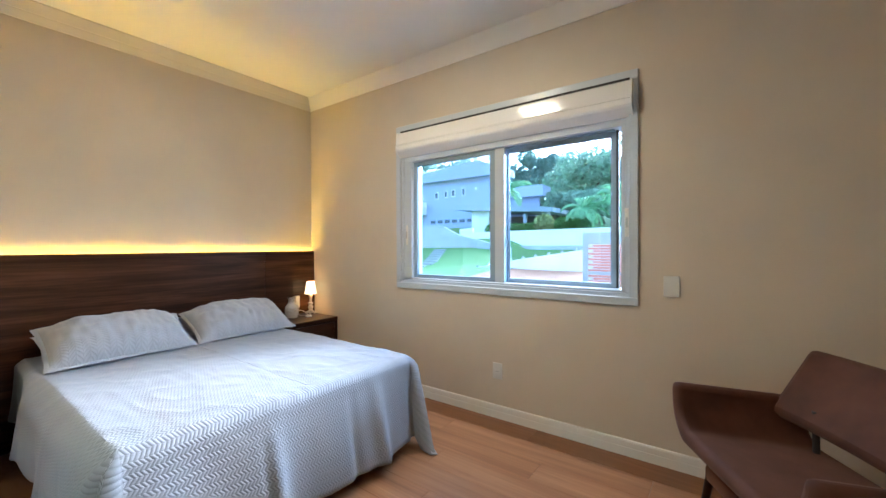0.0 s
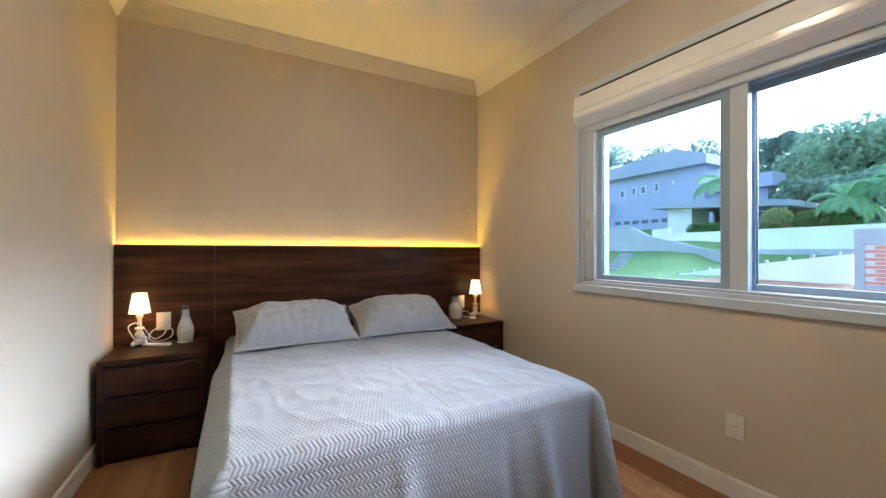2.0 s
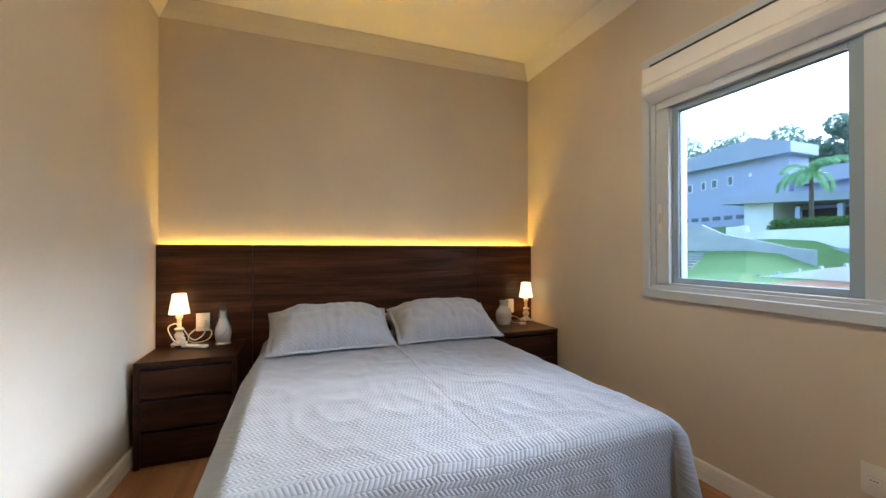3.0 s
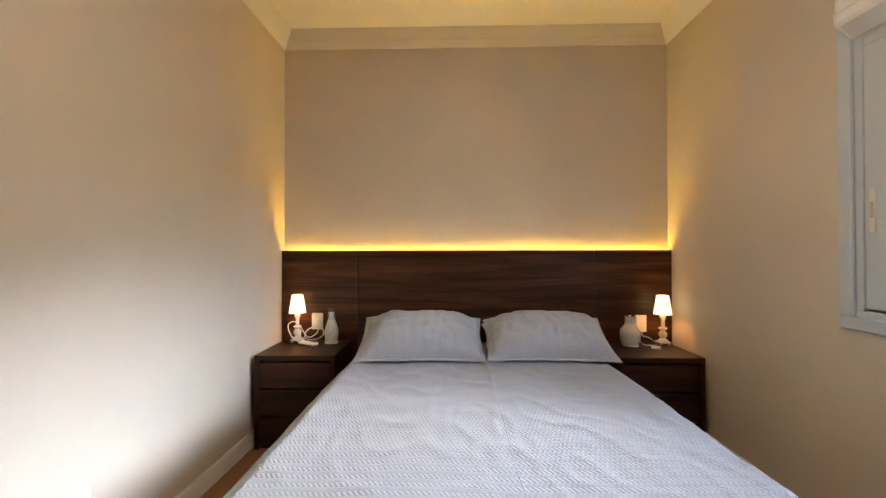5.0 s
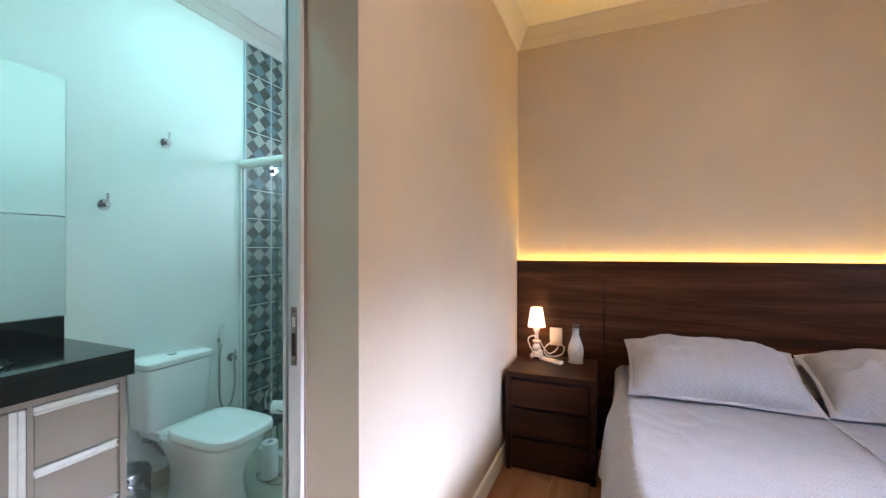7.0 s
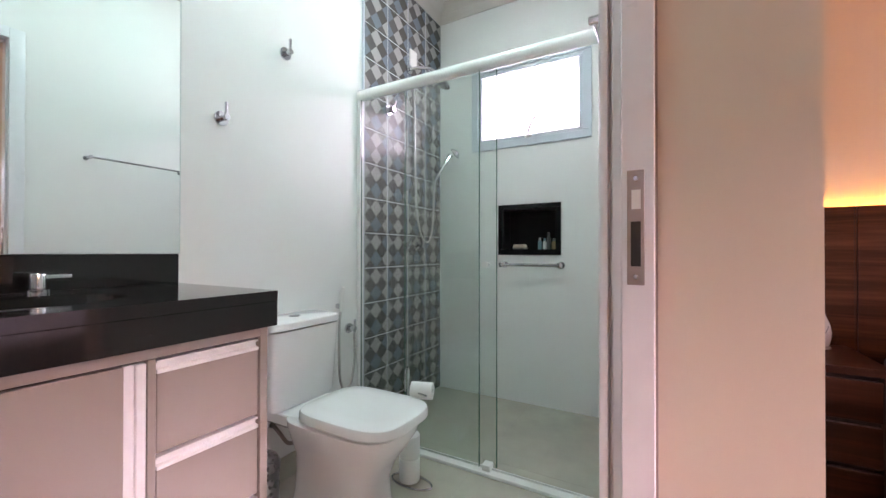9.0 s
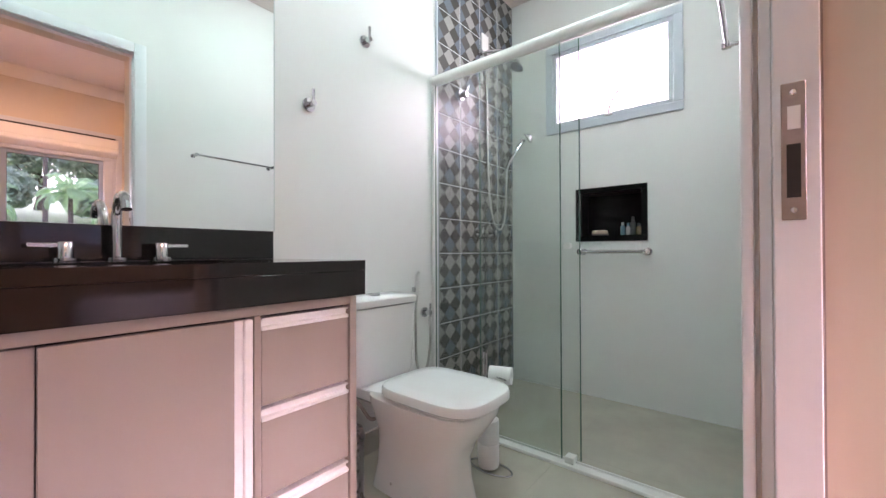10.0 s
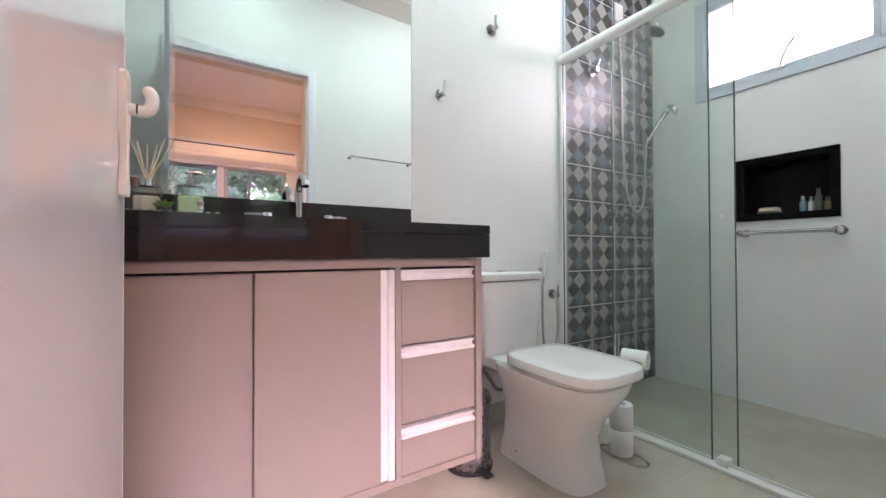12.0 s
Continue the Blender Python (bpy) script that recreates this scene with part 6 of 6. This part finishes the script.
for k, (x, y, top, sp) in enumerate(((-41, 50, 18.6, 5.5), (-34.5, 50, 16.6, 4.6), (-28.5, 52, 15.6, 4.6), (-23.0, 50, 14.6, 3.6), (-18.6, 50, 14.4, 2.9), (-14.9, 50, 13.3, 2.2), (-11.0, 44, 10.8, 3.6), (-6.6, 40, 10.6, 4.2), (-2.0, 41, 10.9, 4.6), (3.2, 42, 11.2, 4.8), (8.5, 44, 12.0, 5.2), (14.5, 46, 13.0, 5.5), (-8.6, 36, 6.2, 2.4), (-4.4, 33, 6.0, 2.6), (0.4, 34, 6.4, 2.8), (5.5, 36, 7.4, 3.4), (11.0, 36, 8.0, 3.8))):
    tree(x, y, top, sp, 100 + k, M_LEAF2 if y > 48 else M_LEAF, "tall tree with an uneven dark green crown behind the houses")


def palm(x, y, z0, h, length, n, seed, label, stems=1, droop=1.0, leaf_w=0.035, lift=(0, 70), bend=80):
    rnd = random.Random(seed)
    t = thing("palm_tree", pose(x, y, z0), label, "palm tree", "palms in the gardens")
    for s in range(stems):
        ox, oy = (0, 0) if stems == 1 else (rnd.uniform(-0.35, 0.35), rnd.uniform(-0.3, 0.3))
        hh = h * (1 if s == 0 else rnd.uniform(0.65, 1.0))
        part("trunk", tube(curve_points([(ox * 0.4, oy * 0.4, -0.2), (ox * 0.8, oy * 0.8, hh * 0.5), (ox * 1.3, oy * 1.3, hh)], 5), [0.13 - 0.005 * i for i in range(11)] if stems == 1 else 0.05, 10), M_BARK, t)
        for k in range(n):
            a = 2 * math.pi * k / n + rnd.uniform(-0.2, 0.2)
            L = length * rnd.uniform(0.8, 1.1)
            el = radians(rnd.uniform(*lift))
            verts, faces = [], []
            m = 40
            r, z = 0.0, 0.0
            pts = []
            for i in range(m + 1):
                pts.append(Vector((ox * 1.3 + r * math.cos(a), oy * 1.3 + r * math.sin(a), hh + z)))
                e = el - radians(bend) * (i / m) ** 1.3
                r, z = r + L / m * math.cos(e), z + L / m * math.sin(e)
            side = Vector((-math.sin(a), math.cos(a), 0))
            for i in range(1, m):
                d = (pts[i + 1] - pts[i - 1]).normalized()
                ll = L * 0.26 * math.sin(math.pi * (0.12 + 0.86 * i / m)) ** 0.8
                for sg in (-1, 1):
                    tip = pts[i] + side * sg * ll * 0.8 + d * ll * 0.45 + Vector((0, 0, -ll * 0.38 * droop))
                    mid = pts[i] + side * sg * ll * 0.45 + d * ll * 0.25 + Vector((0, 0, -ll * 0.05))
                    w = d * leaf_w * (length / 1.3)
                    q = len(verts)
                    verts += [tuple(pts[i] - w * 0.5), tuple(mid - w), tuple(tip), tuple(mid + w)]
                    faces.append((q, q + 1, q + 2, q + 3))
            fr = cloud_part("frond", (verts, faces), M_FROND, t)
            part("rachis", tube([tuple(p) for p in pts[::3]], 0.012 * length, 5), M_FROND, fr)


palm(-9.2, 26.0, 2.1, 3.2, 2.0, 13, 5, "garden palm with arching fronds before the house", 1, 1.15, 0.022, (5, 65), 110)
palm(-3.3, 24.0, 1.8, 1.6, 1.9, 17, 7, "feathery green palm behind the white wall", 1, 1.0, 0.020, (0, 80), 120)
palm(-1.5, 24.5, 1.8, 2.2, 2.1, 17, 9, "feathery green palm behind the white wall", 1, 1.0, 0.020, (0, 80), 120)
palm(1.6, 24.5, 1.8, 1.6, 2.0, 15, 11, "feathery green palm behind the white wall", 1, 1.0, 0.020, (5, 80), 115)
palm(-1.2, 30.0, 3.0, 5.2, 2.2, 13, 15, "tall dark palm before the trees", 1, 1.1)


def hedge():
    t = thing("hedge", pose(-8.1, 24.0, 2.0), "clipped green hedge behind the boundary wall", "hedge")
    cloud_part("foliage", leaf_cloud([(-1.5 + 0.38 * k, 0, 0.38, 0.44) for k in range(9)], 2600, 0.09, 31), M_HEDGE, t)
    part("stems", box((-1.6, -0.2, -0.2), (1.6, 0.2, 0.5), 0.1, 2), M_HEDGE, t)
    for x, z, r, mat, lab in ((-5.8, 2.75, 0.62, M_BUSH, "pale yellow-green garden bush"), (-4.6, 2.6, 0.5, M_HEDGE, "small green garden bush"), (-3.6, 2.7, 0.6, M_HEDGE, "small green garden bush")):
        b = thing("bush", pose(x, 24.0, 2.0), lab, "bush", "garden bushes")
        cloud_part("foliage", leaf_cloud([(0, 0, z - 2.0, r), (-0.3, 0.1, z - 2.2, r * 0.7), (0.3, 0, z - 2.2, r * 0.7)], 1200, 0.10, 41 + int(x)), mat, b)
        part("stem", tube([(0, 0, -0.2), (0, 0, z - 2.0)], 0.05, 8), M_BARK, b)


hedge()


# ---- tiles and floorboards ----


def tile_mat():
    n = Nodes("harlequin_tile", 0.22)
    s = n.split(n.coords())
    p = n.math("DIVIDE", s[0], 0.1025)
    q = n.math("DIVIDE", s[2], 0.099)
    a = n.math("FLOOR", n.math("ADD", p, q))
    b = n.math("FLOOR", n.math("SUBTRACT", p, q))
    odd = n.math("PINGPONG", n.math("ADD", a, b), 1.0)
    wn2 = n.tree.nodes.new("ShaderNodeTexWhiteNoise")
    wn2.noise_dimensions = "3D"
    cv = n.tree.nodes.new("ShaderNodeCombineXYZ")
    n.put(cv.inputs[0], a)
    n.put(cv.inputs[1], b)
    n.put(cv.inputs[2], n.math("FLOOR", n.math("MULTIPLY", n.random(), 3.0)))
    n.tree.links.new(cv.outputs[0], wn2.inputs[0])
    pick = n.ramp(wn2.outputs["Value"], [(0.0, (0.36, 0.35, 0.33)), (0.38, (0.15, 0.185, 0.22)), (0.72, (0.30, 0.305, 0.295)), (0.9, (0.19, 0.22, 0.24))], True)
    dark = n.ramp(wn2.outputs["Value"], [(0.0, (0.075, 0.068, 0.060)), (0.5, (0.10, 0.095, 0.088)), (0.8, (0.085, 0.080, 0.076))], True)
    fine = n.noise(n.coords(), 120, 3)
    c = n.mix(odd, dark, pick)
    n.color(n.mix(n.math("MULTIPLY", fine, 0.25), c, (0.10, 0.10, 0.10)))
    n.set(Specular_IOR_Level=0.14)
    return n.mat


M_HARLEQUIN = tile_mat()
tiled = structure("shower_tile_wall", box((0.004, -1.6705, 0.0), (0.862, -1.6618, 2.700)), plain("pale_grout", (0.66, 0.69, 0.70), 0.8), "pale grout behind harlequin shower tiles", "tile wall")
tw, th = 0.858 / 4, 0.1985
tile_mesh = None
for i in range(4):
    for j in range(14):
        z1 = 2.700 - j * th
        z0 = max(0.0, z1 - th)
        if z1 - z0 < 0.03:
            continue
        full = z1 - z0 > th - 0.001
        if full and tile_mesh:
            ob = new("tile", tile_mesh)
            ob.parent = tiled
        else:
            ob = part("tile", box((-tw / 2 + 0.0022, -0.004, (th / 2 - (z1 - z0)) + 0.0022 if not full else -th / 2 + 0.0022), (tw / 2 - 0.0022, 0.004, th / 2 - 0.0022), 0.001, 1), M_HARLEQUIN, tiled, smooth=False)
            if full:
                tile_mesh = ob.data
        ob.location = (0.004 + (i + 0.5) * tw, -1.6645, z1 - th / 2)
structure("tile_edge_trim", box((0.8625, -1.6705, 0.0), (0.872, -1.656, 2.703), 0.001, 1), M_ALU, "white aluminium tile edge trim", "trim")

boards = structure("floor", box((0.0, -0.276, -0.012), (5.0, W, -0.009)), M_FLOORBASE, "warm brown wood laminate floor", "floor")
bw, bl = 0.193, 1.28
plank_mesh = mesh_of("plank", box((0.0006, 0.0006, -0.0085), (bl - 0.0006, bw - 0.0006, 0.0), 0.0007, 1), M_PLANK)
rows = int((W + 0.276) / bw) + 1
for r in range(rows):
    y = W - (r + 1) * bw
    x = -(r * 0.43 % 1.0) * bl
    while x < 5.0:
        a, b, c = max(x, 0.0), min(x + bl, 5.0), max(y, -0.276)
        if b - a > 0.02 and y + bw - c > 0.02:
            if x >= 0.0 and x + bl <= 5.0 and y >= -0.276:
                ob = new("plank", plank_mesh)
                ob.parent = boards
            else:
                ob = part("plank", box((a - x + 0.0006, c - y + 0.0006, -0.0085), (b - x - 0.0006, bw - 0.0006, 0.0), 0.0007, 1), M_PLANK, boards, smooth=False)
            ob.location = (x, y, 0)
        x += bl
structure("door_threshold", box((1.8955, -0.282, -0.011), (2.6665, -0.262, 0.004), 0.002, 1), M_BATHFLOOR, "beige stone threshold in the doorway", "threshold")
